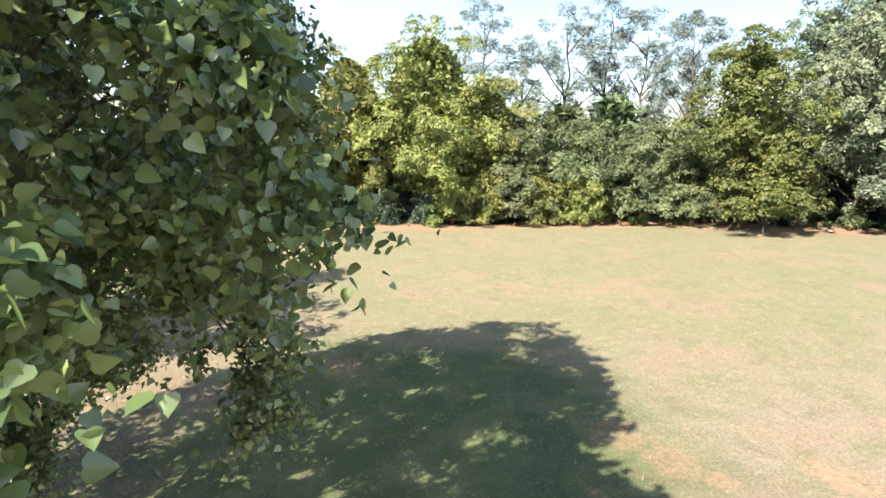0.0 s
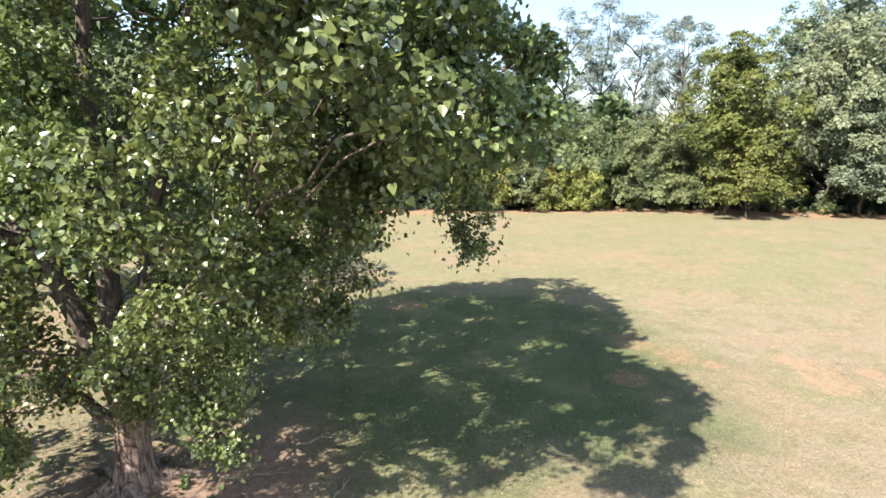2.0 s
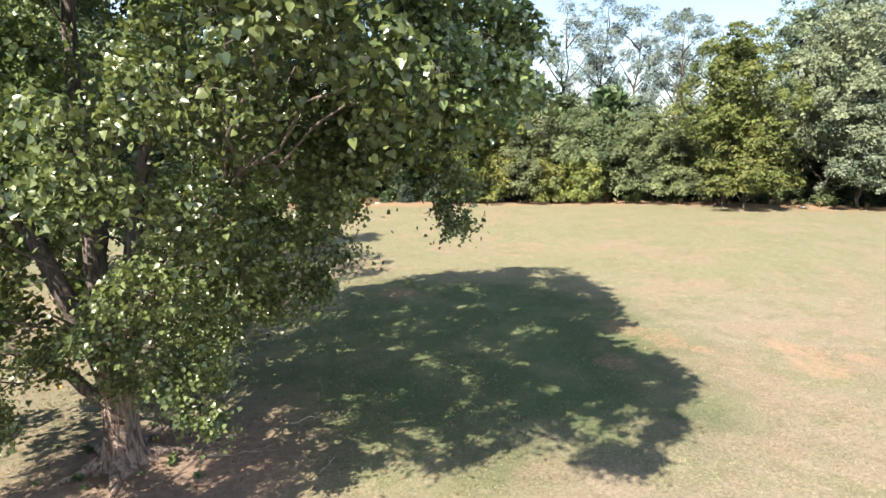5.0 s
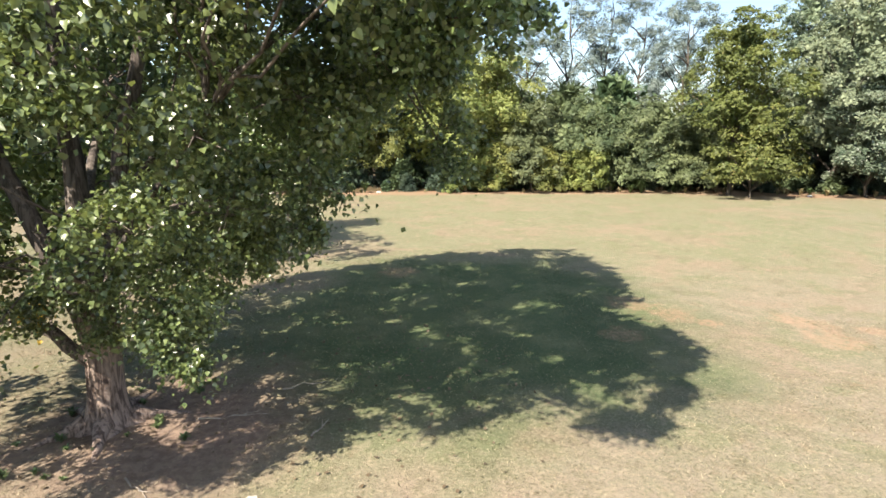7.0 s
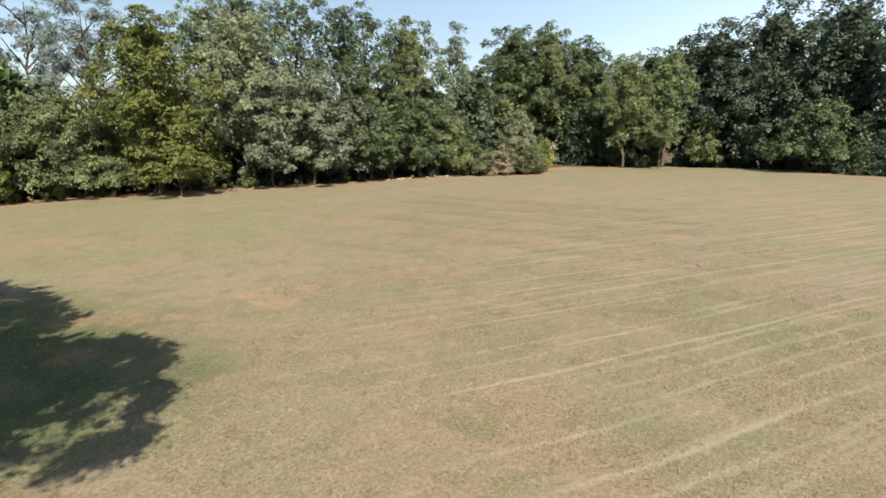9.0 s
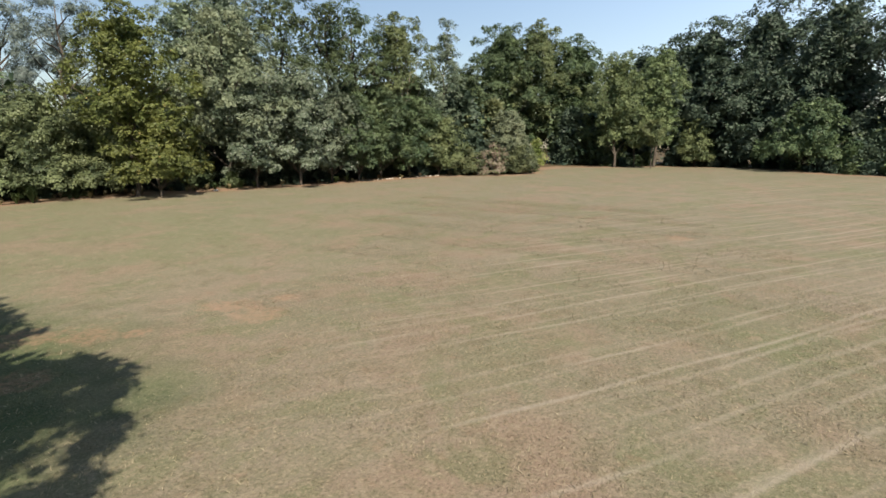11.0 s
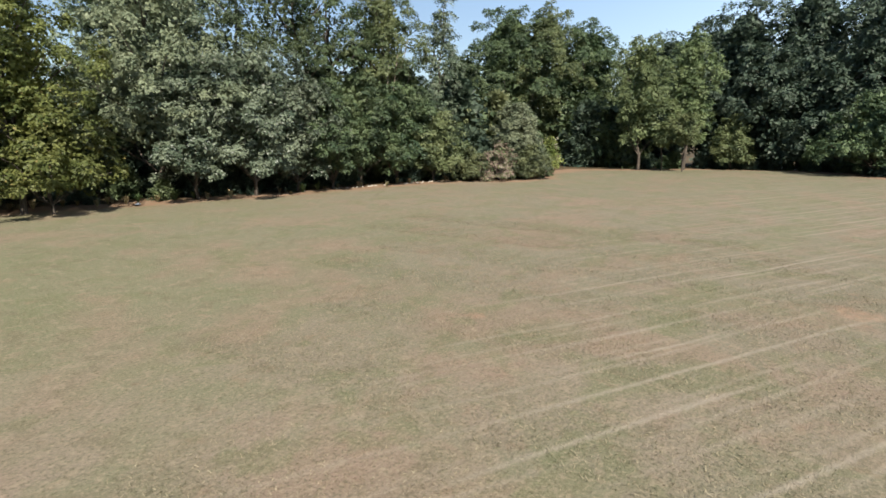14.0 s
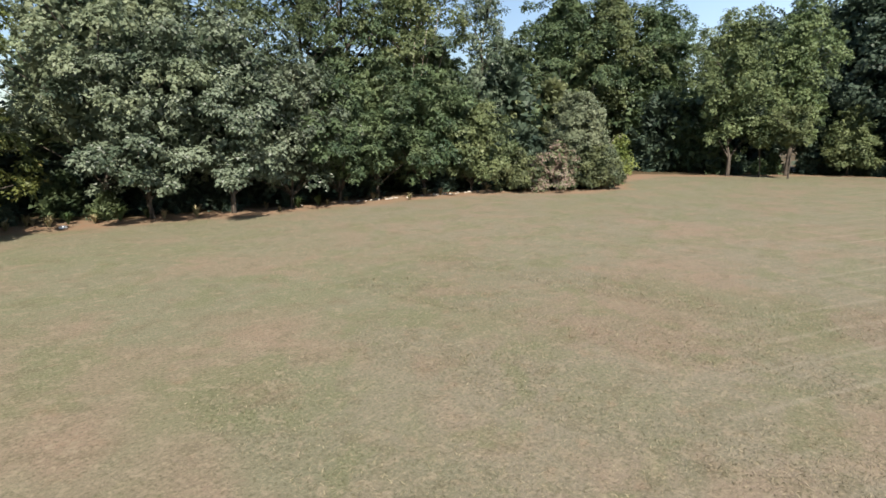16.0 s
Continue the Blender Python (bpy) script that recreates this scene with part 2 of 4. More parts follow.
def lie_of_land(x, y):
    """Height of the ground: level under the great tree, rising gently towards the woods."""
    x, y = np.asarray(x, float), np.asarray(y, float)
    rise = 0.022 * (soft(x, 4) - soft(x - 95, 8)) + 0.012 * (soft(y - 14, 4) - soft(y - 60, 8))
    return rise + 0.05 * np.sin(x * 0.21 + 1.0) * np.sin(y * 0.17) * np.clip((np.hypot(x - 30, y - 10) - 2) / 20, 0, 1)


def land(x, y):
    return float(lie_of_land(x, y))


def mesh_of(name, verts, tris, material, smooth=False):
    me = bpy.data.meshes.new(name)
    verts, tris = np.asarray(verts, np.float32), np.asarray(tris, np.int32)
    me.vertices.add(len(verts))
    me.vertices.foreach_set("co", verts.ravel())
    n, k = tris.shape
    me.loops.add(n * k)
    me.loops.foreach_set("vertex_index", tris.ravel())
    me.polygons.add(n)
    me.polygons.foreach_set("loop_start", np.arange(n, dtype=np.int32) * k)
    me.update(calc_edges=True)
    me.validate()
    if smooth:
        me.polygons.foreach_set("use_smooth", np.ones(n, bool))
    me.materials.append(material)
    return me


def child(name, me, parent, label=""):
    ob = new(name, me)
    ob.parent = parent
    if label:
        ob["label"] = label
    return ob


def unit(v):
    return v / np.maximum(np.linalg.norm(v, axis=-1, keepdims=True), 1e-9)


KITE = (np.array([(0, 0, 0), (-0.5, 0.42, 0.12), (0, 1, 0.0), (0.5, 0.42, 0.12)]), np.array([(0, 2, 1), (0, 3, 2)]))
TRI = (np.array([(-0.42, 0.0, 0), (0.42, 0.12, 0), (0.0, 1.0, 0)]), np.array([(0, 1, 2)]))
DELTA = (np.array([(0, 0, 0), (-0.47, 0.10, 0.10), (-0.36, 0.48, 0.10), (0.0, 1.0, -0.08), (0.36, 0.48, 0.10), (0.47, 0.10, 0.10)]),
         np.array([(0, 2, 1), (0, 3, 2), (0, 4, 3), (0, 5, 4)]))


SPADE = (np.array([(0, 0, 0), (-0.46, 0.24, 0.13), (0, 1, -0.05), (0.46, 0.24, 0.13)]), np.array([(0, 2, 1), (0, 3, 2)]))
OUT = [(-0.26, -0.03), (-0.46, 0.12), (-0.47, 0.33), (-0.27, 0.66), (0.0, 1.0), (0.27, 0.66), (0.47, 0.33), (0.46, 0.12), (0.26, -0.03)]
HEART = (np.array([(0, 0.03, 0)] + [(x, y, 0.22 * abs(x) - 0.10 * y * y) for x, y in OUT]), np.array([(0, i + 1, i) for i in range(1, 9)]))


def cards(points, normals, tips, sizes, shape):
    """Leaves: at each point a small folded blade with that normal, its tip pointing that way."""
    base, faces = shape
    n = unit(normals)
    t = unit(tips - n * np.sum(tips * n, axis=1, keepdims=True))
    s = np.cross(t, n)
    v = (points[:, None, :] + sizes[:, None, None] * (base[None, :, 0:1] * s[:, None, :] + base[None, :, 1:2] * t[:, None, :] + base[None, :, 2:3] * n[:, None, :]))
    f = faces[None] + (np.arange(len(points)) * len(base))[:, None, None]
    return v.reshape(-1, 3), f.reshape(-1, 3)


def tube(path, radii, sides=7):
    """A tapered limb along the path, closed at the end."""
    path = np.asarray(path, float)
    way = unit(np.gradient(path, axis=0))
    side = unit(np.cross(way, np.array([0.31, 0.93, 0.17])))
    up = np.cross(side, way)
    a = np.arange(sides) * 2 * np.pi / sides
    ring = np.cos(a)[None, :, None] * side[:, None, :] + np.sin(a)[None, :, None] * up[:, None, :]
    v = (path[:, None, :] + np.asarray(radii)[:, None, None] * ring).reshape(-1, 3)
    f = []
    for i in range(len(path) - 1):
        for j in range(sides):
            p, q = i * sides + j, i * sides + (j + 1) % sides
            f += [(p, q, q + sides), (p, q + sides, p + sides)]
    top = (len(path) - 1) * sides
    f += [(top, top + j, top + j + 1) for j in range(1, sides - 1)]
    return v, np.array(f)


def joined(pieces):
    vs, fs, n = [], [], 0
    for v, f in pieces:
        vs.append(v)
        fs.append(f + n)
        n += len(v)
    return np.concatenate(vs), np.concatenate(fs)


def bend(a, b, rng, wander=0.08, n=6, sag=0.0):
    """A wandering path from a to b."""
    a, b = np.asarray(a, float), np.asarray(b, float)
    s = np.linspace(0, 1, n)[:, None]
    size = np.linalg.norm(b - a)
    p = a + (b - a) * s + np.sin(s * np.pi) * np.array([0, 0, sag * size])
    p[1:-1] += rng.normal(0, wander * size, (n - 2, 3)) * np.sin(s[1:-1] * np.pi) * 0.6
    return p


# ---- the large structure: one sheet of ground ----
EDGE = [(-46, 48), (-30, 49), (-14, 50.5), (-8, 52.2), (8, 52), (15, 52.2), (22, 51), (27, 49), (33, 45.6), (42, 42.4), (49, 40.6), (57, 38), (63, 35.2), (67, 30), (71, 28.6),
        (76, 31), (89, 30.4), (94, 22), (100, 15), (103, 4), (98, -3), (88, -9), (85, -18), (85, -26)]


def wood_depth(x, y):
    """Metres into the woods (minus: out on the grass), from the line of the woods' edge."""
    x, y = np.asarray(x, float), np.asarray(y, float)
    best, side = np.full(x.shape, 1e9), np.ones(x.shape)
    for (ax, ay), (bx, by) in zip(EDGE, EDGE[1:]):
        dx, dy = bx - ax, by - ay
        s = np.clip(((x - ax) * dx + (y - ay) * dy) / (dx * dx + dy * dy), 0, 1)
        d = np.hypot(x - ax - s * dx, y - ay - s * dy)
        cr = dx * (y - ay) - dy * (x - ax)
        side = np.where(d < best, np.sign(cr), side)
        best = np.minimum(best, d)
    return best * side


def ground():
    far = [1.5 * 1.32 ** i for i in range(1, 24)]
    far = np.cumsum(far)
    far = far[far < 3500]
    xs = np.concatenate([-60 - far[::-1], np.arange(-60, 131, 1.0), 130 + far])
    ys = np.concatenate([-40 - far[::-1], np.arange(-40, 91, 1.0), 90 + far])
    gx, gy = np.meshgrid(xs, ys)
    v = np.stack([gx, gy, lie_of_land(gx, gy)], -1).reshape(-1, 3)
    w = len(xs)
    i, j = np.meshgrid(np.arange(w - 1), np.arange(len(ys) - 1))
    a = (j * w + i).ravel()
    me = mesh_of("ground", v, np.stack([a, a + 1, a + 1 + w, a + w], -1), TURF, True)
    at = me.attributes.new("wood", "FLOAT", "POINT")
    at.data.foreach_set("value", np.clip(wood_depth(v[:, 0], v[:, 1]), -20, 20).astype(np.float32))
    tagged(new("ground", me), "gently rising field of dry mown grass with bare clay patches", "ground", kind="structure")


ground()


# ---- the great poplar ----
BASE = np.array([-9.2, 5.9, 0.0])


# shadow outline on level ground, fitted to the camera's view; leaves casting past it are cut
SHADOW_OUTLINE = [(-40, 26.1), (-7.0, 20.1), (-4.6, 22.6), (-1.9, 25.2), (0.4, 26.1), (2.5, 24.4), (5.0, 24.3), (5.5, 20.6), (6.1, 16.1), (4.3, 14.2), (3.3, 13.6), (5.0, 11.5), (5.8, 9.8), (4.3, 8.5), (4.4, 6.9), (3.3, 6.0),
        (1.7, 4.7), (1.3, 5.4), (0.2, 5.0), (-0.1, 5.8), (-0.9, 5.3), (-1.8, 4.9), (-3.1, 4.7), (-4.1, 4.4), (-5.2, 4.7), (-5.9, 3.4), (-12, -3), (-40, -3)]
# sunlit spots set within that shadow; the leaves over them are cut away
SUN_SPOTS = [(-5.4, 12.4, 0.65), (-2.6, 11.8, 0.55), (-3.6, 12.4, 0.4), (-0.6, 19.8, 0.8), (-0.6, 8.2, 0.8), (1.6, 7.4, 0.7), (2.8, 7.9, 0.6), (2.2, 8.4, 0.4), (3.3, 7.4, 0.4), (-6.5, 9.6, 0.4), (-6.1, 7.0, 0.5),
        (0.5, 6.6, 0.8), (3.6, 8.8, 0.5), (1.2, 9.2, 0.5), (2.6, 6.6, 0.4), (4.4, 9.6, 0.4), (2.1, 14.0, 0.6), (-0.3, 12.1, 0.5), (-3.8, 18.8, 0.6), (-4.4, 9.0, 0.45), (0.9, 11.0, 0.4), (-1.4, 15.4, 0.4),
        (-2.4, 7.0, 0.6), (-3.4, 6.4, 0.6), (-4.8, 6.6, 0.6), (-1.2, 6.6, 0.5)]


def in_gap(p):
    """Which of these leaves are cut so that sunlit spots and the shadow's edge fall as set."""
    k = p[:, 2] / -SUN_WAY.z
    x, y = BASE[0] + p[:, 0] + SUN_WAY.x * k, BASE[1] + p[:, 1] + SUN_WAY.y * k
    wob = 1 + 0.45 * np.sin(4.1 * x + 1.7 * y) + 0.4 * np.sin(8.3 * y - 5.1 * x) + 0.3 * np.sin(13.0 * x + 9.0 * y)
    away = np.array([np.hypot(x - gx, (y - gy) * 1.3) / r for gx, gy, r in SUN_SPOTS])
    u, v = x - 0.45 + 0.30 * np.sin(6.0 * y + 2.0 * x) + 0.22 * np.sin(13.0 * y - 4.0 * x), y + 0.25 + 0.28 * np.sin(6.3 * x - 2.0 * y) + 0.2 * np.sin(14.0 * x + 5.0 * y)
    inside = np.zeros(len(p), bool)
    for (ax, ay), (bx, by) in zip(SHADOW_OUTLINE, SHADOW_OUTLINE[1:] + SHADOW_OUTLINE[:1]):
        if ay != by:
            inside ^= ((ay > v) != (by > v)) & (u < (bx - ax) * (v - ay) / (by - ay) + ax)
    return ~inside | (np.min(away, axis=0) < 0.62 * wob) & (np.sin(p[:, 0] * 91.0 + p[:, 1] * 57.0) < 0.93)


HEIGHTS = [2.4, 3.4, 4.6, 6.2, 7.6, 9.5, 12.5, 17.5]
REACH = [                                     # how far the boughs reach, every 30 degrees round from the east, at those heights
    (2.0, 2.0, 2.5, 3.0, 3.0, 3.0, 3.0, 3.0, 2.6, 0.0, 1.2, 3.2),
    (3.6, 3.6, 4.5, 5.0, 5.0, 5.0, 5.0, 5.4, 5.9, 5.6, 3.4, 4.2),
    (4.2, 4.4, 6.0, 6.4, 6.4, 6.4, 6.0, 6.0, 6.0, 5.4, 4.8, 5.2),
    (5.2, 6.0, 7.4, 7.6, 7.6, 7.4, 6.6, 5.0, 3.6, 4.2, 6.0, 6.4),
    (7.2, 7.8, 8.2, 8.2, 8.0, 7.6, 6.2, 4.4, 3.0, 3.6, 6.0, 8.2),
    (7.2, 8.0, 8.2, 8.2, 7.8, 7.4, 5.8, 4.0, 2.8, 3.2, 6.2, 8.2),
    (5.4, 6.8, 7.4, 7.6, 7.2, 6.6, 5.2, 3.8, 2.8, 3.0, 5.6, 6.4),
    (2.6, 4.0, 4.8, 5.0, 4.6, 4.0, 2.8, 2.2, 1.6, 1.8, 2.2, 2.4),
]


def reach(az, z):
    """How far the crown reaches from its trunk in that direction at that height."""
    table = np.array(REACH)
    k = (az % (2 * np.pi)) / (np.pi / 6)
    i = int(k) % 12
    row = table[:, i] + (k - int(k)) * (table[:, (i + 1) % 12] - table[:, i])
    return float(np.interp(z, HEIGHTS, row))


TIPS = [(7.2, -0.5, 5.65, 0.42), (7.05, -0.6, 6.3, 0.55), (6.8, -0.8, 7.1, 0.75), (4.9, -1.7, 5.3, 0.6), (4.6, -1.8, 4.6, 0.6), (3.0, -2.6, 2.75, 0.45), (2.7, -2.4, 3.4, 0.65),
        (8.1, -2.3, 7.9, 0.6), (7.6, -2.6, 8.6, 0.8), (6.4, -3.3, 8.2, 0.85), (5.3, -4.1, 8.2, 0.7), (2.8, -4.6, 6.9, 0.75), (3.4, -2.7, 7.3, 0.8), (7.7, -4.2, 7.7, 0.5), (7.0, -4.6, 7.9, 0.55), (6.4, -5.2, 7.6, 0.5), (6.3, -5.9, 7.8, 0.5), (5.6, -6.2, 8.2, 0.55), (5.0, -6.6, 8.8, 0.6), (4.2, -6.6, 9.2, 0.6),
        (1.2, -3.6, 7.6, 0.8), (0.6, -3.0, 6.5, 0.75), (0.9, -3.2, 8.4, 0.8), (-0.6, -2.4, 4.2, 0.6), (-2.6, -1.6, 3.0, 0.5)]
SHADE_BOUGHS = [(-1.05, -4.2, 4.4, 0.6), (-0.3, -4.4, 4.4, 0.45), (-1.9, -4.6, 4.5, 0.55), (-5.9, -1.2, 3.9, 0.6), (-6.5, -2.1, 4.3, 0.6)]      # low boughs on the sunny side, out of view, added to shade the ground


# sight lines from the camera to trunk, fork, leaning and upright stem, kept leafless
SIGHT_LINES = [((-1.0, -0.2, 2.2), (6.8, -10.8, 5.8), 0.15), ((0.0, 0.0, 1.0), (6.8, -10.8, 5.6), 0.45), ((0.0, 0.0, 2.0), (6.8, -10.8, 5.8), -0.1), ((-0.95, -0.1, 4.4), (6.8, -10.9, 6.4), 0.3), ((-1.35, 0.0, 5.3), (6.8, -10.9, 6.5), 0.25),
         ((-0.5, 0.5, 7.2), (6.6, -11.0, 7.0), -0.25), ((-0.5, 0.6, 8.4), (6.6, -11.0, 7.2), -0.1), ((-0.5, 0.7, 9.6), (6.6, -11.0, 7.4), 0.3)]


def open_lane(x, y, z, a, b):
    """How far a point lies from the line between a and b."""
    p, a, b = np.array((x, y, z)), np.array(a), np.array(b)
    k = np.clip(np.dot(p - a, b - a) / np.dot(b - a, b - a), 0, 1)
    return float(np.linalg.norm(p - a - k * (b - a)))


def crown_lobes(rng):
    lobes = []

    def add(x, y, z, r, apart=0.70):
        for lx, ly, lz, lr, _ in lobes:
            if math.sqrt((x - lx) ** 2 + (y - ly) ** 2 + 1.5 * (z - lz) ** 2) < apart * (r + lr):
                return
        lobes.append((x, y, z, r, 0.8 + 0.2 * rng.random()))

    for x, y, z, r in TIPS:
        add(x, y, z, r, 0.0)
    for k in range(34):                       # boughs mostly out of view, added to shade the long ones below
        add(rng.uniform(2.6, 6.2), rng.uniform(-5.6, -0.6), rng.uniform(9.8, 12.6), rng.uniform(1.0, 1.25), 0.5)
    for k in range(1150):
        z = 2.4 + 15.6 * rng.random() ** 1.1
        az = rng.uniform(0, 2 * np.pi)
        r = rng.uniform(0.6, 1.05) + (0.25 if z > 9.5 else 0.0)
        far = reach(az, z - 0.4 * r)
        if far < r:
            continue
        q = (far - 0.85 * r) * (1.0 if k < 900 else rng.uniform(0.45, 0.85))
        sunny = math.cos(az - 3.97) > 0.45
        if sunny and k % 10 < 3:
            continue
        x, y = q * math.cos(az), q * math.sin(az)
        if not any(open_lane(x, y, z, a, b) < 0.8 * r + free for a, b, free in SIGHT_LINES):
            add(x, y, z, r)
    for x, y, z, r in SHADE_BOUGHS:
        add(x, y, z, r, 0.3)
    return lobes


def poplar():
    rng = np.random.default_rng(11)
    root = tagged(new("poplar_tree"), "large spreading poplar with furrowed grey bark and drooping glossy green leaves", "tree")
    root.location = (BASE[0], BASE[1], land(BASE[0], BASE[1]) - 0.05)
    # trunk with a flared foot
    n, rings = 22, 16
    a = np.arange(n) * 2 * np.pi / n
    hs = np.linspace(0, 2.7, rings)
    v = []
    for h in hs:
        flare = 0.34 + 0.36 * math.exp(-h / 0.28) + 0.04 * max(0.0, h - 1.6)
        but = 1 + (0.24 * math.exp(-h / 0.45)) * np.sin(a * 5 + 0.8) + 0.045 * np.sin(a * 9 + h * 1.7) + 0.03 * np.sin(a * 15 - h * 2)
        v.append(np.stack([flare * but * np.cos(a) + 0.02 * h, flare * but * np.sin(a), np.full(n, h)], -1))
    v = np.concatenate(v)
    f = [(i * n + j, i * n + (j + 1) % n, (i + 1) * n + (j + 1) % n, (i + 1) * n + j) for i in range(rings - 1) for j in range(n)]
    child("trunk", mesh_of("trunk", v, f, POPLAR_BARK, True), root, "thick furrowed grey-brown trunk with flared roots")
    for k, ang in enumerate((0.3, 1.5, 2.7, 3.9, 5.0)):
        d = np.array([math.cos(ang), math.sin(ang), 0])
        path = [d * 0.45 + (0, 0, 0.22), d * 0.8 + (0, 0, 0.10), d * 1.2 + (0.05, 0.05, 0.055), d * 1.7 + (0.12, -0.04, 0.0)]
        tv, tf = tube(path, [0.2, 0.13, 0.08, 0.03], 7)
        child("root", mesh_of("root", tv, tf, POPLAR_BARK, True), root)
    # stems and boughs: start, points, thickness
    limbs = [
        ([(-0.10, -0.05, 2.0), (-0.75, -0.1, 3.9), (-1.45, 0.0, 5.3), (-2.3, 0.3, 8.0), (-3.0, 0.6, 12.5)], 0.25),
        ([(0.02, 0.15, 2.3), (-0.35, 0.4, 4.5), (-0.5, 0.5, 7.0), (-0.5, 0.7, 10.2), (0.1, 1.0, 16.5)], 0.28),
        ([(0.15, 0.05, 2.4), (0.6, 0.4, 5.6), (1.5, 0.5, 9.3), (2.9, 1.0, 14.0)], 0.22),
        ([(-0.25, -0.05, 1.5), (-1.4, -0.25, 2.6), (-3.0, -0.8, 3.6), (-5.4, -1.2, 5.0)], 0.15),
        ([(0.15, -0.2, 2.4), (1.6, -1.7, 4.2), (3.4, -3.0, 5.8), (4.6, -3.8, 7.0)], 0.09),
        ([(0.35, 0.2, 4.5), (2.4, -0.5, 6.6), (4.8, -1.5, 8.0), (6.6, -2.3, 8.3)], 0.07),
        ([(0.5, 0.4, 5.0), (3.0, 0.9, 6.9), (5.2, 0.4, 7.9), (6.6, -0.3, 7.7)], 0.08),
        ([(0.2, 0.5, 4.0), (1.8, 3.2, 6.0), (3.6, 6.0, 8.0), (4.6, 8.0, 9.0)], 0.15),
        ([(-0.4, 0.5, 4.4), (-1.6, 3.4, 6.4), (-2.6, 6.4, 8.6)], 0.14),
        ([(-1.2, 0.0, 5.0), (-4.0, 1.4, 7.0), (-7.4, 2.4, 9.0)], 0.14),
        ([(-1.5, -0.1, 5.5), (-3.4, -3.0, 7.2), (-5.4, -5.4, 9.0)], 0.13),
        ([(-0.5, 0.4, 6.5), (0.2, -3.0, 9.0), (1.0, -6.2, 10.4)], 0.14),
        ([(1.4, 0.5, 9.0), (4.4, -0.8, 11.2), (5.2, -1.3, 11.5)], 0.09),
        ([(1.4, 0.6, 9.2), (4.2, 3.4, 11.6), (5.6, 5.4, 12.6)], 0.12),
        ([(-0.5, 0.6, 9.4), (-2.0, 4.0, 12.0), (-2.8, 5.6, 13.4)], 0.11),
        ([(-2.4, 0.3, 8.4), (-4.6, -1.6, 11.4), (-5.8, -3.0, 12.8)], 0.11),
    ]
    axes = []
    made = []
    for pts, r in limbs:
        pts = np.array(pts, float)
        s = np.linspace(0, len(pts) - 1, 3 * len(pts))
        path = np.stack([np.interp(s, np.arange(len(pts)), pts[:, c]) for c in range(3)], -1)
        path[1:-1] = (path[:-2] + path[1:-1] * 2 + path[2:]) / 4 + rng.normal(0, 0.035, (len(path) - 2, 3))
        tv, tf = tube(path, r * np.linspace(1, 0.22, len(path)), 9)
        axes.append(path)
        made.append(child("limb", mesh_of("limb", tv, tf, LIMB_BARK, True), root))
    lobes = np.array(crown_lobes(np.random.default_rng(11)))
    near = np.array([[np.min(np.linalg.norm(ax - lo[:3], axis=1)) for ax in axes] for lo in lobes])
    owner = np.argmin(near, axis=1)
    for k, (ax, ob) in enumerate(zip(axes, made)):
        mine = lobes[owner == k]
        if not len(mine):
            continue
        twigs, heaps = [], []
        for lo in mine:
            c, r = lo[:3], lo[3]
            j = max(1, np.argmin(np.linalg.norm(ax - c, axis=1)) - 2)
            twigs.append(tube(bend(ax[j], c, rng, 0.07, 6, 0.06), np.linspace(0.03, 0.010, 6), 5))
            high = c[2] > 11.0
            face = not high and math.cos(math.atan2(c[1], c[0]) + 0.75) > -0.25       # the side that the camera sees
            close = face and c[0] > 4.6 and c[1] < -1.4 and c[2] > 6.6
            span = 0.26 if high else 0.086 if face else 0.18
            # clumps of hanging leaves round the end of the bough
            for k in range(8):
                d = unit(rng.normal(size=3) + np.array([0, 0, 0.25]) + 0.5 * unit(c - (0, 0, 6.0)))
                q, cr = c + d * r * rng.uniform(0.45, 0.85) * (1, 1, lo[4]), r * rng.uniform(0.32, 0.52)
                n_leaf = int((1.0 if face else 0.38 if high else 0.5) * 8.0 * cr * cr / (0.46 * span * span)) + 6
                e = unit(rng.normal(size=(n_leaf, 3)) + d * 0.7 + np.array([0, 0, 0.2]))
                deep = 1 - 0.6 * rng.random(n_leaf) ** 1.6
                p = q + e * (cr * deep)[:, None] + np.array([0, 0, -0.45]) * (cr * (1 - np.abs(e[:, 2])) ** 2 * rng.random(n_leaf))[:, None] + rng.normal(0, 0.04, (n_leaf, 3))
                loose = rng.random(n_leaf) < 0.22
                p[loose] += (e[loose] * (1, 1, 0.3) - (0, 0, 0.5)) * rng.uniform(0.05, 0.42, (int(np.sum(loose)), 1))
                keep = ~in_gap(p)
                p, e, n_leaf = p[keep], e[keep], int(np.sum(keep))
                if n_leaf < 3:
                    continue
                normal = e * 0.8 + np.array([0, 0, 0.2]) + rng.normal(size=(n_leaf, 3)) * 1.0
                tip = np.array([0, 0, -0.8]) + e * 0.45 + rng.normal(size=(n_leaf, 3)) * 0.7
                heaps.append(cards(p, normal, tip, span * rng.uniform(0.5, 1.35, n_leaf), HEART if close else DELTA if face and math.dist(c, (6.8, -10.9, 6.8)) < 8.5 else SPADE))
                if face:
                    twigs.append(tube(bend(c, q + d * cr * 0.9, rng, 0.08, 4, 0.05), np.linspace(0.012, 0.004, 4), 3))
        # filler leaves inside the bough, added to block light and sky
        inside = mine[rng.integers(len(mine), size=12 * len(mine))]
        p = inside[:, :3] * (0.82, 0.82, 1.0) + rng.normal(0, 0.5, (len(inside), 3))
        p = p[~in_gap(p)]
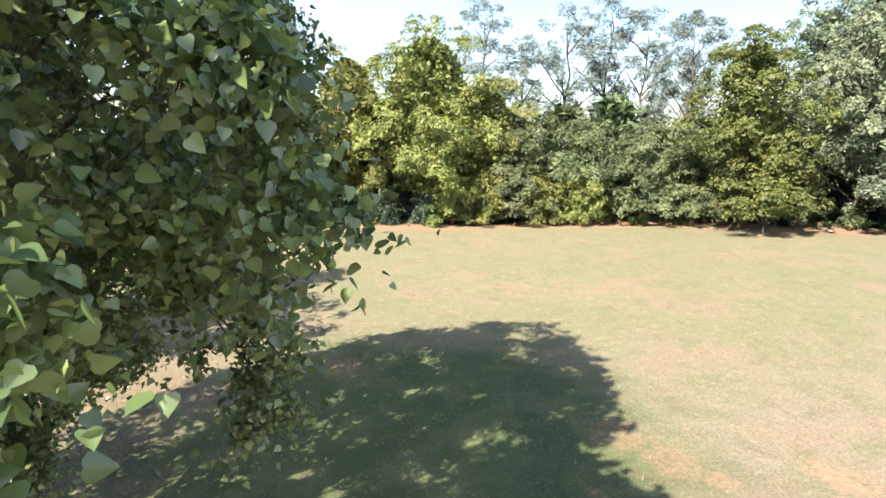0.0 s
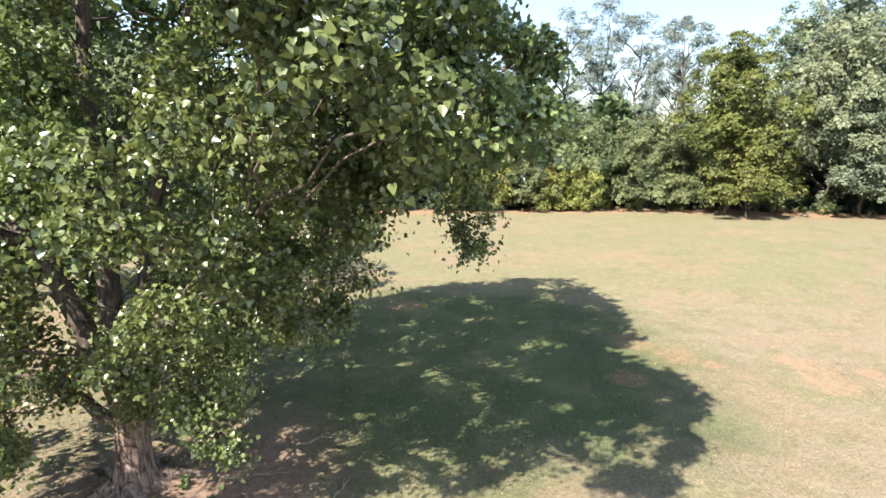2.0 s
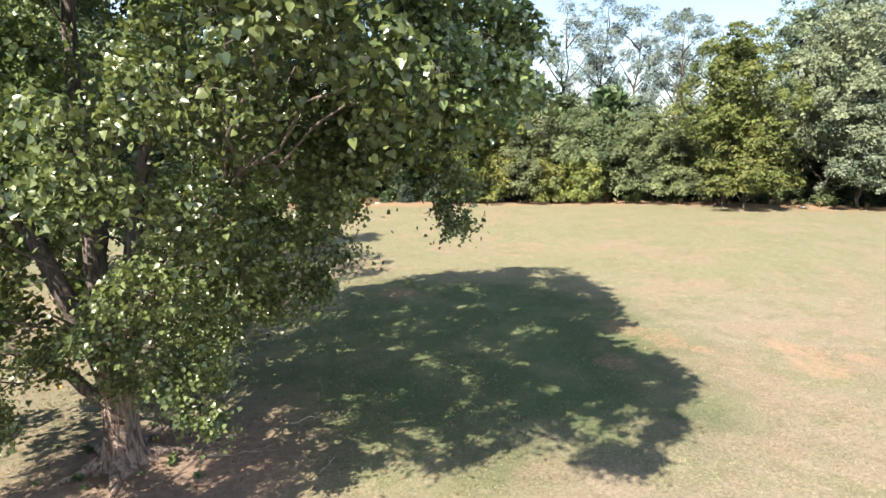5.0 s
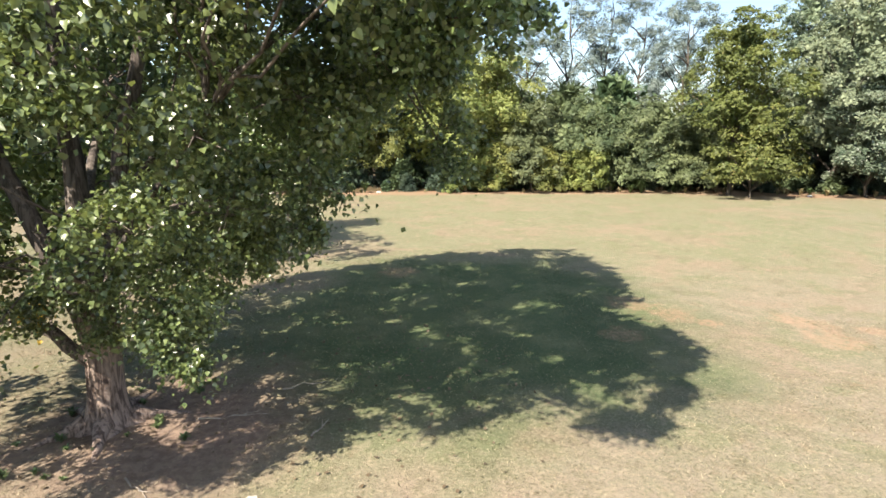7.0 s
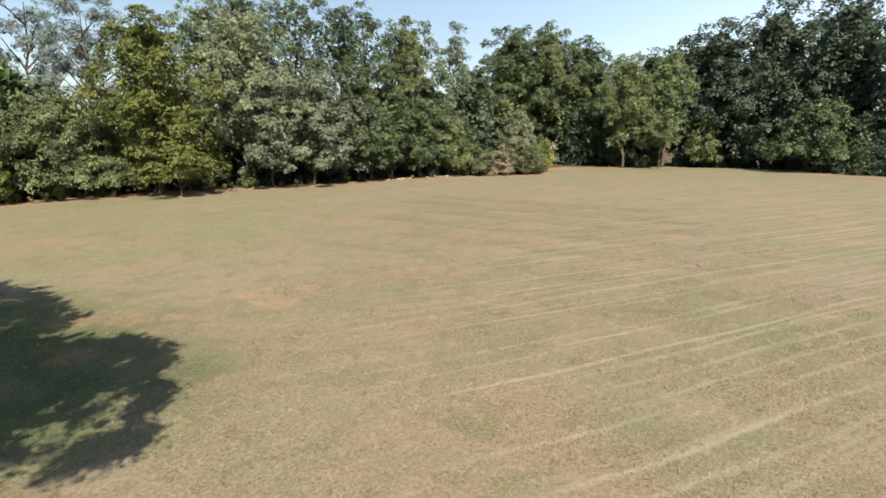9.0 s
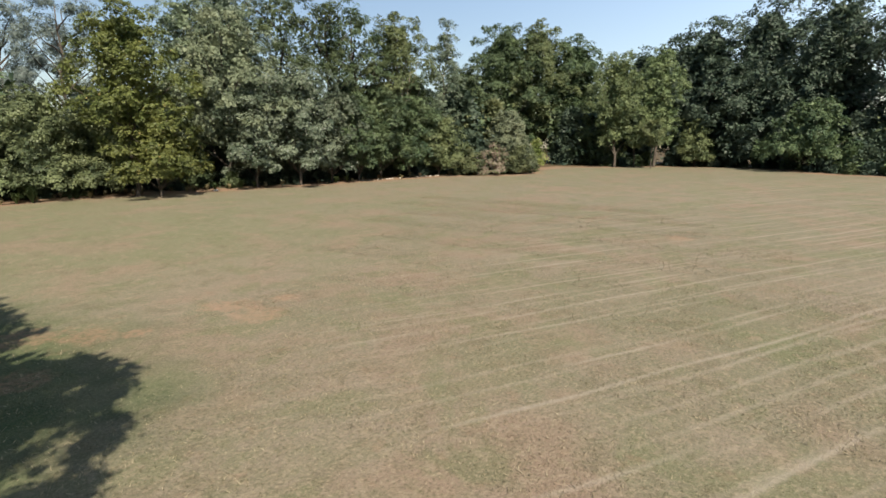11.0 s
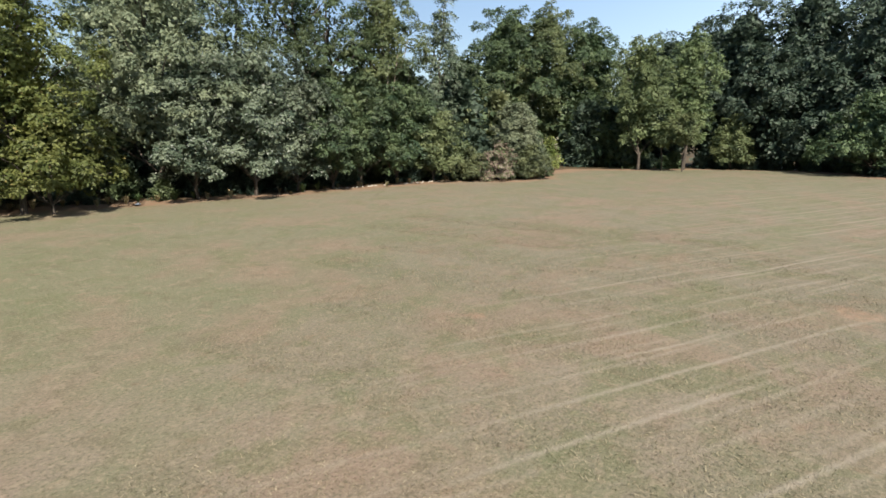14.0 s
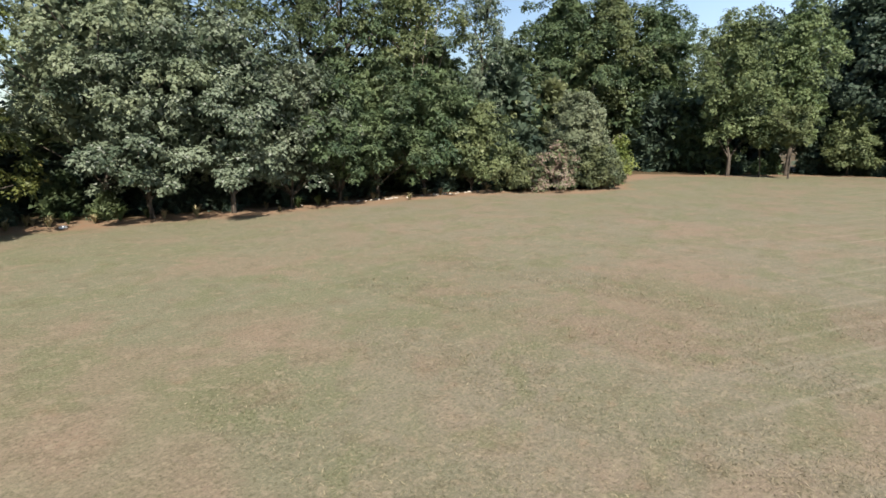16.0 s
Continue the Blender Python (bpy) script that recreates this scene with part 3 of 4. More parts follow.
        heaps.append(cards(p, rng.normal(size=p.shape), rng.normal(size=p.shape) - (0, 0, 0.8), np.where(p[:, 2] > 11, 0.22, 0.11) * rng.uniform(0.8, 1.2, len(p)), KITE))
        tv, tf = joined(twigs)
        tagged(child("twig_spray", mesh_of("twig_spray", tv, tf, LIMB_BARK, True), ob), kind="stuff")
        cv, cf = joined(heaps)
        tagged(child("foliage", mesh_of("foliage", cv, cf, POPLAR_LEAF), ob, "drooping triangular green leaves"), kind="stuff")
    return root


poplar()


# ---- trees of the wood's edge ----
def outline(form, u):
    """How wide a crown is at u of its height, for each form of tree."""
    if form == "round":
        return math.sqrt(max(0.04, 1 - (2 * u - 0.85) ** 2 / 1.35))
    if form == "column":
        return 0.5 + 0.5 * math.sin(math.pi * min(1, u * 0.9 + 0.08))
    if form == "dome":
        return math.sqrt(max(0.04, 1 - u * u * 0.93))
    return 0.22 + 0.85 * (1 - u) ** 0.75


def tree_mesh(seed, height, radius, species, leaf=0.19, cover=1.25, bare=0.12, airy=0.0, form="round", heap=0.42, gap=0.84, flat=0.62, front=None, droop=0.35, pads=9):
    """Meshes of one tree: trunk, branches, and a crown of separate leafy pads with dark hollows between them; fuller on
    the side that the camera sees.
    """
    rng = np.random.default_rng(seed)
    z0, z1 = bare * height, height
    mid = np.array([0, 0, z0 + 0.45 * (z1 - z0)])
    mains, mr = np.zeros((0, 3)), []
    waves = rng.uniform(0, 6.28, 4)
    for k in range(420):
        u = rng.random() ** 0.9
        az = rng.uniform(0, 2 * np.pi)
        env = outline(form, u) * (1 + 0.15 * math.sin(2 * az + waves[0] + 4 * u) + 0.12 * math.sin(3 * az + waves[1] - 7 * u) + 0.10 * math.sin(9 * u + waves[2]))
        r = min(radius * heap * rng.uniform(0.6, 1.25), 0.2 * height)
        q = max(0.05, radius * env - 0.8 * r) * (1.0 if rng.random() < 0.75 else rng.uniform(0.45, 0.9))
        c = np.array([q * math.cos(az), q * math.sin(az), min(max(z0 + u * (z1 - z0), z0 + 0.5 * r), z1 - 0.75 * r)])
        if len(mr) and np.min(np.linalg.norm((mains - c) * (1, 1, 1.35), axis=1) / (np.array(mr) + r)) < gap:
            continue
        mains = np.vstack([mains, c])
        mr.append(r)
    heaps_at, rs, ways = [], [], []
    for c, r in zip(mains, mr):
        out = c - mid
        way = unit(np.array([out[0], out[1], 0.45 * max(out[2], 0) + 0.35 * radius]))
        for k in range(pads):
            d = unit(rng.normal(size=3) * (1, 1, 0.75) + way * 0.9) if k else way * 0.2
            heaps_at.append(c + d * r * rng.uniform(0.55, 1.0) * (1, 1, 0.85))
            rs.append(r * rng.uniform(0.25, 0.5))
            ways.append(unit(way + 0.8 * d))
    heaps_at, rs, ways = np.array(heaps_at), np.array(rs), np.array(ways)
    # sprays of leaves over the outer and upper side of each pad
    area = np.sum(4.2 * rs ** 2)
    n = int(min(70000, cover * area / (0.42 * leaf * leaf)) / 5)
    pick = rng.choice(len(rs), n, p=rs ** 2 / np.sum(rs ** 2))
    d = unit(rng.normal(size=(n, 3)) + ways[pick] * (0.95 - 0.5 * airy) + np.array([0, 0, 0.35]))
    if front is not None:
        side = (d[:, 0] + heaps_at[pick, 0] / radius) * front[0] + (d[:, 1] + heaps_at[pick, 1] / radius) * front[1]
        some = (side > -0.45) | (rng.random(n) < 0.35)
        pick, d, n = pick[some], d[some], int(np.sum(some))
    lump = 1 + 0.16 * np.sin(d[:, 0] * 5 + pick) * np.sin(d[:, 1] * 5 + pick * 2.3) + 0.10 * rng.normal(size=n)
    depth = 1 - (0.10 + 0.6 * airy) * rng.random(n) ** 1.5
    p = heaps_at[pick] + d * np.array([1, 1, flat]) * (rs[pick] * lump * depth)[:, None]
    p[:, 2] -= droop * rs[pick] * (1 - np.abs(d[:, 2])) ** 2
    normal = unit(d * (1, 1, 1.0 / flat ** 0.5) + np.array([0, 0, 0.35]) + rng.normal(size=p.shape) * 0.22)
    way = d * 0.8 + np.array([0, 0, -0.5]) + rng.normal(size=p.shape) * 0.4
    way = unit(way - 0.7 * normal * np.sum(way * normal, axis=1, keepdims=True))
    cross = np.cross(way, normal)
    per = 5
    u, w, k = rng.uniform(-0.6, 1.2, (n, per, 1)), rng.normal(0, 0.55, (n, per, 1)), rng.normal(0, 0.18, (n, per, 1))
    big = leaf * 1.15 * rng.uniform(0.7, 1.3, (n, 1, 1))
    q = p[:, None] + big * (u * way[:, None] + w * (1 - 0.3 * u) * cross[:, None] + (k - 0.22 * u * u) * normal[:, None])
    tip = way[:, None] + cross[:, None] * np.sign(w) * 0.6 + rng.normal(size=q.shape) * 0.3
    turn = normal[:, None] + rng.normal(size=q.shape) * 0.24
    q, tip, turn = q.reshape(-1, 3), tip.reshape(-1, 3), turn.reshape(-1, 3)
    q[:, 2] = np.maximum(q[:, 2], 0.10)
    heaps = [cards(q, turn, tip, leaf * rng.uniform(0.6, 1.35, len(q)), TRI)]
    # larger leaves added deep inside to block light and darken the hollows
    m = int(900 * radius * (1 - airy) ** 2) if airy < 0.55 else 0
    if m > 100:
        u = rng.random(m)
        env = np.array([outline(form, x) for x in u]) * radius * (0.08 + 0.5 * rng.random(m) ** 0.6)
        az = rng.uniform(0, 2 * np.pi, m)
        q = np.stack([env * np.cos(az), env * np.sin(az), z0 + (0.06 + 0.84 * u) * (z1 - z0)], -1)
        size = np.maximum(leaf * 1.8, radius * 0.07) * rng.uniform(0.8, 1.4, m)
        heaps.append(cards(q, rng.normal(size=q.shape), rng.normal(size=q.shape), size, TRI))
    crown = mesh_of("crown", *joined(heaps), LEAF[species])
    top = np.array([0, 0, height * 0.86])
    tr = max(0.05, 0.012 * height + 0.02)
    axis = bend((0, 0, -0.25), top, rng, 0.03, 9)
    branches = []
    for i in rng.permutation(len(mains))[:18]:
        c = mains[i]
        at = max(height * 0.10, c[2] - 0.8 * math.hypot(c[0], c[1]) - 0.3)
        j = int(np.clip(round(8 * at / top[2]), 0, 7))
        branches.append(mesh_of("branch", *tube(bend(axis[j], c, rng, 0.05, 5, 0.05), np.linspace(tr * 0.4, 0.02, 5), 5), WOOD_BARK, True))
    return mesh_of("trunk", *tube(axis, np.linspace(tr, tr * 0.15, 9), 8), WOOD_BARK, True), crown, branches


def plant(meshes, name, label, category, x, y, turn=0.0, scale=1.0, group="", limbs=False):
    root = tagged(new(name), label, category, group)
    root.matrix_basis = pose(x, y, land(x, y), 0, 0, turn) @ Matrix.Scale(scale, 4)
    tagged(child("trunk", meshes[0], root))
    tagged(child("crown", meshes[1], root), kind="stuff")
    for me in meshes[2] if limbs else ():
        child("branch", me, root)
    return root


def edge_trees(rows, name, label, species, **settings):
    for x, y, h, r in rows:
        away = math.hypot(10 - x, 5 - y)
        meshes = tree_mesh(int(x * 37 + y * 101) % 9973 + 7, h, r, species, front=((10 - x) / away, (5 - y) / away), **settings)
        plant(meshes, name, label, "shrub" if "shrub" in name else "tree", x, y, limbs="shrub" not in name)


edge_trees([(-1.5, 58, 20, 8.0), (-10, 59, 18, 6.5)], "broadleaf_tree", "full yellow-green broadleaf tree at the wood's edge", "lime", bare=0.10, leaf=0.21)
edge_trees([(4.5, 57, 14.5, 5.2)], "broadleaf_tree", "full yellow-green broadleaf tree at the wood's edge", "lime", bare=0.10)
edge_trees([(26.9, 44.8, 7.6, 3.9)], "broadleaf_tree", "low olive-green broadleaf tree overhanging the grass", "olive", bare=0.19, form="dome", heap=0.34, flat=0.5)
edge_trees([(25.8, 46.6, 16.4, 4.7)], "broadleaf_tree", "olive-yellow broadleaf tree with layered crown overhanging the grass", "olive", bare=0.36, heap=0.32, gap=0.84, flat=0.5)
edge_trees([(8.0, 53.5, 9.4, 3.8), (14.6, 55, 10.0, 4.8), (20.8, 53.0, 9.8, 4.8), (24.2, 51, 7.5, 3.2)], "rounded_shrub", "rounded grey-green shrub at the wood's edge", "grey", bare=0.12, form="dome", heap=0.3, gap=0.7)
edge_trees([(4.6, 52.4, 5.6, 2.6), (9.6, 52.0, 4.8, 2.4), (13.0, 51.9, 5.4, 2.8), (1.0, 53, 5.0, 2.4)], "leafy_shrub", "bright yellow-green shrub reaching down to the grass", "lime", bare=0.06, form="dome", leaf=0.17)
edge_trees([(39.5, 51.0, 22.0, 6.4)], "silver_poplar", "tall silver-green poplar in the wood", "silver", airy=0.22, heap=0.28, gap=1.05, bare=0.2)
# pale leaf in place of silver: haze put into the colour
edge_trees([(35.6, 46.5, 17.5, 5.6), (36.2, 54, 21.0, 5.2)], "silver_poplar", "tall silver-green poplar in the wood", "pale", airy=0.22, heap=0.28, gap=1.05, bare=0.2)
edge_trees([(37.0, 43.8, 11.0, 4.4), (41.4, 42.2, 12.8, 4.8), (45.4, 41.4, 10.5, 4.0)], "silver_poplar", "silver-leaved poplar with a dense crown over dark undergrowth", "silver", bare=0.15, gap=0.86, heap=0.34, leaf=0.2)
edge_trees([(49.2, 40.6, 10.2, 4.0), (52.8, 40.0, 11.0, 3.8), (56.8, 38.6, 10.2, 4.0), (59.8, 39.6, 13.2, 4.0)], "broadleaf_tree", "green broadleaf tree at the wood's edge", "green", bare=0.15, heap=0.36, flat=0.5)
edge_trees([(61.0, 36.6, 8.0, 3.4)], "broadleaf_tree", "green broadleaf tree at the wood's edge", "soft", bare=0.12, heap=0.34)
edge_trees([(52.0, 48.0, 23.0, 6.0), (46.5, 50.0, 23.5, 6.0), (42.0, 55.0, 23.0, 5.6), (56.0, 47.0, 23.0, 5.2), (63, 45, 21.5, 4.8)], "locust_tree", "tall airy green tree with sky between its branches", "green", airy=0.5, bare=0.25, heap=0.29, gap=1.05, flat=0.45, cover=0.95)
edge_trees([(58.4, 41.6, 20.5, 4.4)], "broadleaf_tree", "tall yellow-green tree with dead stems in the crown", "soft", form="column", bare=0.25, heap=0.34, gap=0.95)
edge_trees([(69.5, 41.0, 21.5, 2.8)], "columnar_poplar", "narrow upright poplar behind the wood's edge", "silver", form="column", bare=0.1, airy=0.2, flat=0.9)
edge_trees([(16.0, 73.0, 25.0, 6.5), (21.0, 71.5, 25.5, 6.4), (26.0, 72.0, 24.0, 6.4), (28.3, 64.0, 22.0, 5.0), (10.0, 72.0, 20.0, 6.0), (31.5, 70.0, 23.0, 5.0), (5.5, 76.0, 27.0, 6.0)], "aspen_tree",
           "tall thin tree, grey-green as through haze, with pale stems and gaps of sky", "haze", airy=0.6, bare=0.16, leaf=0.16, heap=0.34, gap=0.95, flat=0.6, cover=0.85)
edge_trees([(70.8, 31.2, 8.6, 3.3)], "rounded_shrub", "large rounded pale grey-green shrub at the corner of the wood", "pale", bare=0.05, form="dome", heap=0.3, gap=0.5, flat=0.7)
edge_trees([(63.6, 33.4, 4.0, 1.9), (69.0, 28.8, 4.0, 2.1), (73.6, 29.6, 4.0, 2.0)], "leafy_shrub", "low grey-green shrub beside the brush", "grey", bare=0.03, form="dome", leaf=0.17)
edge_trees([(75.4, 28.8, 4.6, 1.7)], "leafy_shrub", "small yellow-green shrub at the corner of the wood", "lime", bare=0.2, form="dome", leaf=0.18)
edge_trees([(66.2, 31.0, 4.2, 1.9), (64.9, 32.4, 3.2, 1.3)], "dry_brush_shrub", "dry pinkish-brown brush among the green shrubs", "dry", bare=0.03, form="dome", airy=0.4, leaf=0.15)
edge_trees([(105.7, 49.0, 28.0, 9.4), (115.4, 37.1, 25.7, 8.6), (86.5, 47.5, 17.5, 6.6)], "broadleaf_tree", "large round green broadleaf tree in the far corner", "green", leaf=0.29, bare=0.12, heap=0.26, flat=0.5)
edge_trees([(110.3, 43.4, 28.5, 8.2)], "broadleaf_tree", "large round yellow-green tree in the far corner", "soft", leaf=0.29, bare=0.12, heap=0.26, flat=0.5)
edge_trees([(93.0, 21.8, 18.6, 3.7), (97.6, 16.4, 19.6, 3.5), (105, 26, 19, 4.6)], "weeping_tree", "pale green tree with hanging foliage at the field's far end", "soft", leaf=0.22, bare=0.2, form="column", heap=0.34, flat=1.0, droop=1.1)
edge_trees([(91.5, 15.6, 8.0, 2.0), (93.0, 18.6, 7.0, 1.6)], "young_tree", "young tree with a thin bare trunk", "soft", leaf=0.22, bare=0.46)
edge_trees([(101.5, 10.6, 8.0, 3.1)], "rounded_shrub", "yellow-green shrub in front of the dark trees", "soft", leaf=0.26, bare=0.12, form="dome", heap=0.34)
edge_trees([(113, 11, 26.0, 7.5), (114, 2, 28.5, 8.0), (121, 16, 25, 8), (107, -8, 27, 8.0), (112, 22, 22, 7), (106, 5, 18, 6.5), (104, -1, 17, 6.5), (118, -7, 27, 8.0)], "tall_dark_tree", "tall dark green tree with a jagged top", "dark",
           leaf=0.42, bare=0.08, heap=0.26, gap=0.8, flat=0.8, pads=8)
edge_trees([(95, -5.5, 10.4, 5.8)], "broadleaf_tree", "wide low green tree overhanging the field", "green", leaf=0.28, bare=0.16, form="dome", heap=0.32)
edge_trees([(99, -19, 26, 8)], "tall_dark_tree", "tall dark green tree with a jagged top", "dark", leaf=0.42, bare=0.05)

# bare dead stems standing in the tall tree at the wood's edge
def dead_stems():
    r = np.random.default_rng(81)
    tall = [ob for ob in bpy.data.objects if ob.parent is None and "dead stems" in str(ob.get("label", ""))][0]
    for x, y, top, foot in ((-1.6, -3.4, 13.0, 7.0), (-0.6, -3.9, 14.5, 7.5), (0.5, -3.8, 12.5, 6.5), (-2.4, -2.8, 12.0, 6.5)):
        path = bend((x * 0.3, y * 0.3, foot - 2.5), (x, y, top), r, 0.03, 6)
        child("dead_branch", mesh_of("dead_branch", *tube(path, np.linspace(0.07, 0.02, 6), 5), DEAD_WOOD, True), tall, "bare grey dead branch")


dead_stems()

edge_trees([(-19.0, 56.5, 17.0, 6.2), (-28.0, 55.0, 16.0, 6.0), (-38.0, 54.5, 16.5, 6.2)], "broadleaf_tree", "green broadleaf tree at the wood's edge", "green", leaf=0.26, cover=0.9, bare=0.05)

# the neighbour of the great poplar
edge_trees([(-19.5, 20.5, 16.0, 6.4)], "broadleaf_tree", "spreading green tree standing on the grass", "green", leaf=0.24, bare=0.14)

# the deep wood: repeats behind the edge, added to hide sky and deepen shade
rng = np.random.default_rng(5)
kinds = [tree_mesh(900 + i, 15.0, 4.6, s, leaf=0.9, cover=0.7, bare=0.05, pads=6) for i, s in enumerate(("green", "dark", "grey", "dark"))]
thicket = [tree_mesh(950 + i, 4.6, 2.8, s, leaf=0.55, cover=0.6, bare=0.0, pads=6, form="dome") for i, s in enumerate(("dark", "dark", "green"))]


def along_edge(step, depth, jitter):
    left = 0.0
    for (ax, ay), (bx, by) in zip(EDGE, EDGE[1:]):
        size = math.hypot(bx - ax, by - ay)
        nx, ny = -(by - ay) / size, (bx - ax) / size
        s = left
        while s < size:
            d = depth + rng.normal(0, jitter)
            yield ax + (bx - ax) * s / size + nx * d + rng.normal(0, jitter), ay + (by - ay) * s / size + ny * d + rng.normal(0, jitter)
            s += step
        left = s - size


for depth, step, lo, hi in ((9.0, 5.0, 0.55, 0.85), (17.0, 8.0, 0.6, 0.85)):
    for x, y in along_edge(step, depth, 1.2):
        if wood_depth(x, y) > depth * 0.6:
            plant(kinds[rng.integers(4)], "woodland_tree", "dark green tree inside the wood", "tree", x, y, rng.uniform(0, 360), rng.uniform(lo, hi), "trees inside the wood")
# mostly dark-leaved thickets: shade at the wood's foot put into their colour
for depth, step, lo, hi in ((1.0, 2.3, 0.22, 0.45), (3.4, 3.0, 0.5, 0.85), (7.2, 5.0, 0.9, 1.25)):
    for x, y in along_edge(step, depth, 0.6):
        if wood_depth(x, y) > depth * 0.6 and not (depth < 5 and 78 < x < 96 and y > 20):
            plant(thicket[rng.integers(3)], "thicket_shrub", "dark shrub under the trees of the wood", "shrub", x, y, rng.uniform(0, 360), rng.uniform(lo, hi), "shrubs under the wood's edge")


# ---- short grass: one patch of blades, laid out where the camera flies low ----
def grass_patch(seed, size=4.0, count=2600):
    r = np.random.default_rng(seed)
    xy = r.uniform(-size / 2, size / 2, (count, 2))
    h = r.uniform(0.02, 0.05, count)
    az = r.uniform(0, 2 * np.pi, count)
    w = r.uniform(0.006, 0.013, count)
    lean = r.normal(0, 1.3, (count, 2)) * h[:, None]
    side = np.stack([np.cos(az), np.sin(az)], -1) * w[:, None]
    zero = np.zeros((count, 1))
    a = np.concatenate([xy - side, zero - 0.004], 1)
    b = np.concatenate([xy + side, zero - 0.004], 1)
    c = np.concatenate([xy + lean, h[:, None]], 1)
    v = np.stack([a, b, c], 1).reshape(-1, 3)
    return mesh_of("grass", v, np.arange(len(v)).reshape(-1, 3), BLADES)


def lay_grass():
    meshes = [grass_patch(70 + i) for i in range(4)]
    k = 0
    for gx in range(-16, 41, 4):
        for gy in range(-10, 23, 4):
            near_tree = gx < 6 and 0 < gy
            near_path = abs((gy + 6) - 0.5 * gx) < 12 and gx > 0
            if not (near_tree or near_path):
                continue
            z = land(gx, gy)
            ax, ay = (land(gx + 2, gy) - land(gx - 2, gy)) / 4, (land(gx, gy + 2) - land(gx, gy - 2)) / 4
            ob = tagged(new("grass", meshes[k % 4]), "short dry mown grass", "grass", kind="stuff")
            ob.matrix_basis = Matrix.Translation((gx, gy, z)) @ Matrix(((1, 0, 0, 0), (0, 1, 0, 0), (ax, ay, 1, 0), (0, 0, 0, 1))) @ pose(0, 0, 0, 0, 0, 90 * (k % 4))
            k += 1


lay_grass()


# ---- weeds, stones and small things ----
STONE = plain_material("pale_stone", (0.27, 0.235, 0.19), (0.48, 0.44, 0.37), 9.0)
DRY_WOOD = plain_material("weathered_wood", (0.14, 0.115, 0.09), (0.27, 0.235, 0.19), 14.0)
BAG = plain_material("white_plastic", (0.72, 0.72, 0.70), (0.80, 0.80, 0.78), 6.0, 0.4)
STRAW = leaf_material("straw_blade", (0.228, 0.182, 0.099), (0.350, 0.296, 0.182), (0.122, 0.144, 0.061), 0.3)
BROWN = leaf_material("dead_leaf", (0.06, 0.045, 0.028), (0.13, 0.10, 0.06))
WEED = leaf_material("weed_leaf", (0.038, 0.066, 0.024), (0.090, 0.122, 0.046))
GOLD = leaf_material("yellow_leaf", (0.319, 0.205, 0.023), (0.456, 0.319, 0.046))


def rosette(seed, height, spread, leaves, material, slim):
    """A low plant: blades or leaves rising from one root, bending outwards."""
    r = np.random.default_rng(seed)
    pieces = []
    for _ in range(leaves):
        az = r.uniform(0, 2 * np.pi)
        out = np.array([math.cos(az), math.sin(az), 0])
        side = np.array([-out[1], out[0], 0])
        h, reach = height * r.uniform(0.5, 1.0), spread * r.uniform(0.4, 1.0)
        w = slim * r.uniform(0.7, 1.3)
        p0, p1, p2 = out * 0.02, out * reach * 0.45 + (0, 0, h * 0.8), out * reach + (0, 0, h * r.uniform(0.55, 1.05))
        v = np.array([p0 - side * w * 0.3, p0 + side * w * 0.3, p1 - side * w, p1 + side * w, p2])
        pieces.append((v, np.array([(0, 1, 3), (0, 3, 2), (2, 3, 4)])))
    return mesh_of("leaf_rosette", *joined(pieces), material)


def set_down(name, me, label, category, x, y, turn=0.0, scale=1.0, group="", lift=0.0):
    ob = tagged(new(name, me), label, category, group)
    ob.matrix_basis = pose(x, y, land(x, y) + lift, 0, 0, turn) @ Matrix.Scale(scale, 4)
    return ob


def weeds():
    r = np.random.default_rng(21)
    small = [rosette(300 + i, 0.22, 0.22, 26, WEED, 0.035) for i in range(3)]
    for k in range(22):
        az, q = r.uniform(0, 2 * np.pi), r.uniform(0.75, 2.6)
        set_down("weed_plant", small[k % 3], "small green leafy weed at the foot of the poplar", "weed", BASE[0] + q * math.cos(az), BASE[1] + q * math.sin(az) - 0.2, r.uniform(0, 360), r.uniform(0.4, 0.9), "weeds round the trunk")
    tall = [rosette(320 + i, 1.5, 1.0, 90, WEED, 0.05) for i in range(2)]
    straw = [rosette(330 + i, 0.7, 0.5, 70, STRAW, 0.02) for i in range(2)]
    for x, y, s in ((18.6, 49.6, 1.15), (17.6, 50.0, 0.8), (34.2, 45.0, 0.6), (35.4, 44.6, 0.7), (33.0, 45.6, 0.55), (-9.6, 51.6, 0.9), (-11.0, 51.4, 0.8), (36.8, 44.2, 0.5), (22.0, 50.0, 0.6), (45.5, 40.8, 0.6), (47.0, 40.4, 0.7)):
        set_down("tall_weed", tall[int(x) % 2], "tall bright green weeds at the edge of the wood", "weed", x, y, x * 40, s, "weeds along the wood's edge")
    for k in range(56):
        s = r.random()
        j = r.integers(3, 15)
        (ax, ay), (bx, by) = EDGE[j], EDGE[j + 1]
        x, y = ax + (bx - ax) * s, ay + (by - ay) * s
        set_down("straw_tuft", straw[k % 2], "dry straw-coloured grass tuft along the wood's edge", "grass tuft", x + r.normal(0, 0.4), y - 0.2 + r.normal(0, 0.8), r.uniform(0, 360), r.uniform(0.5, 1.2), "straw tufts along the wood's edge")


weeds()


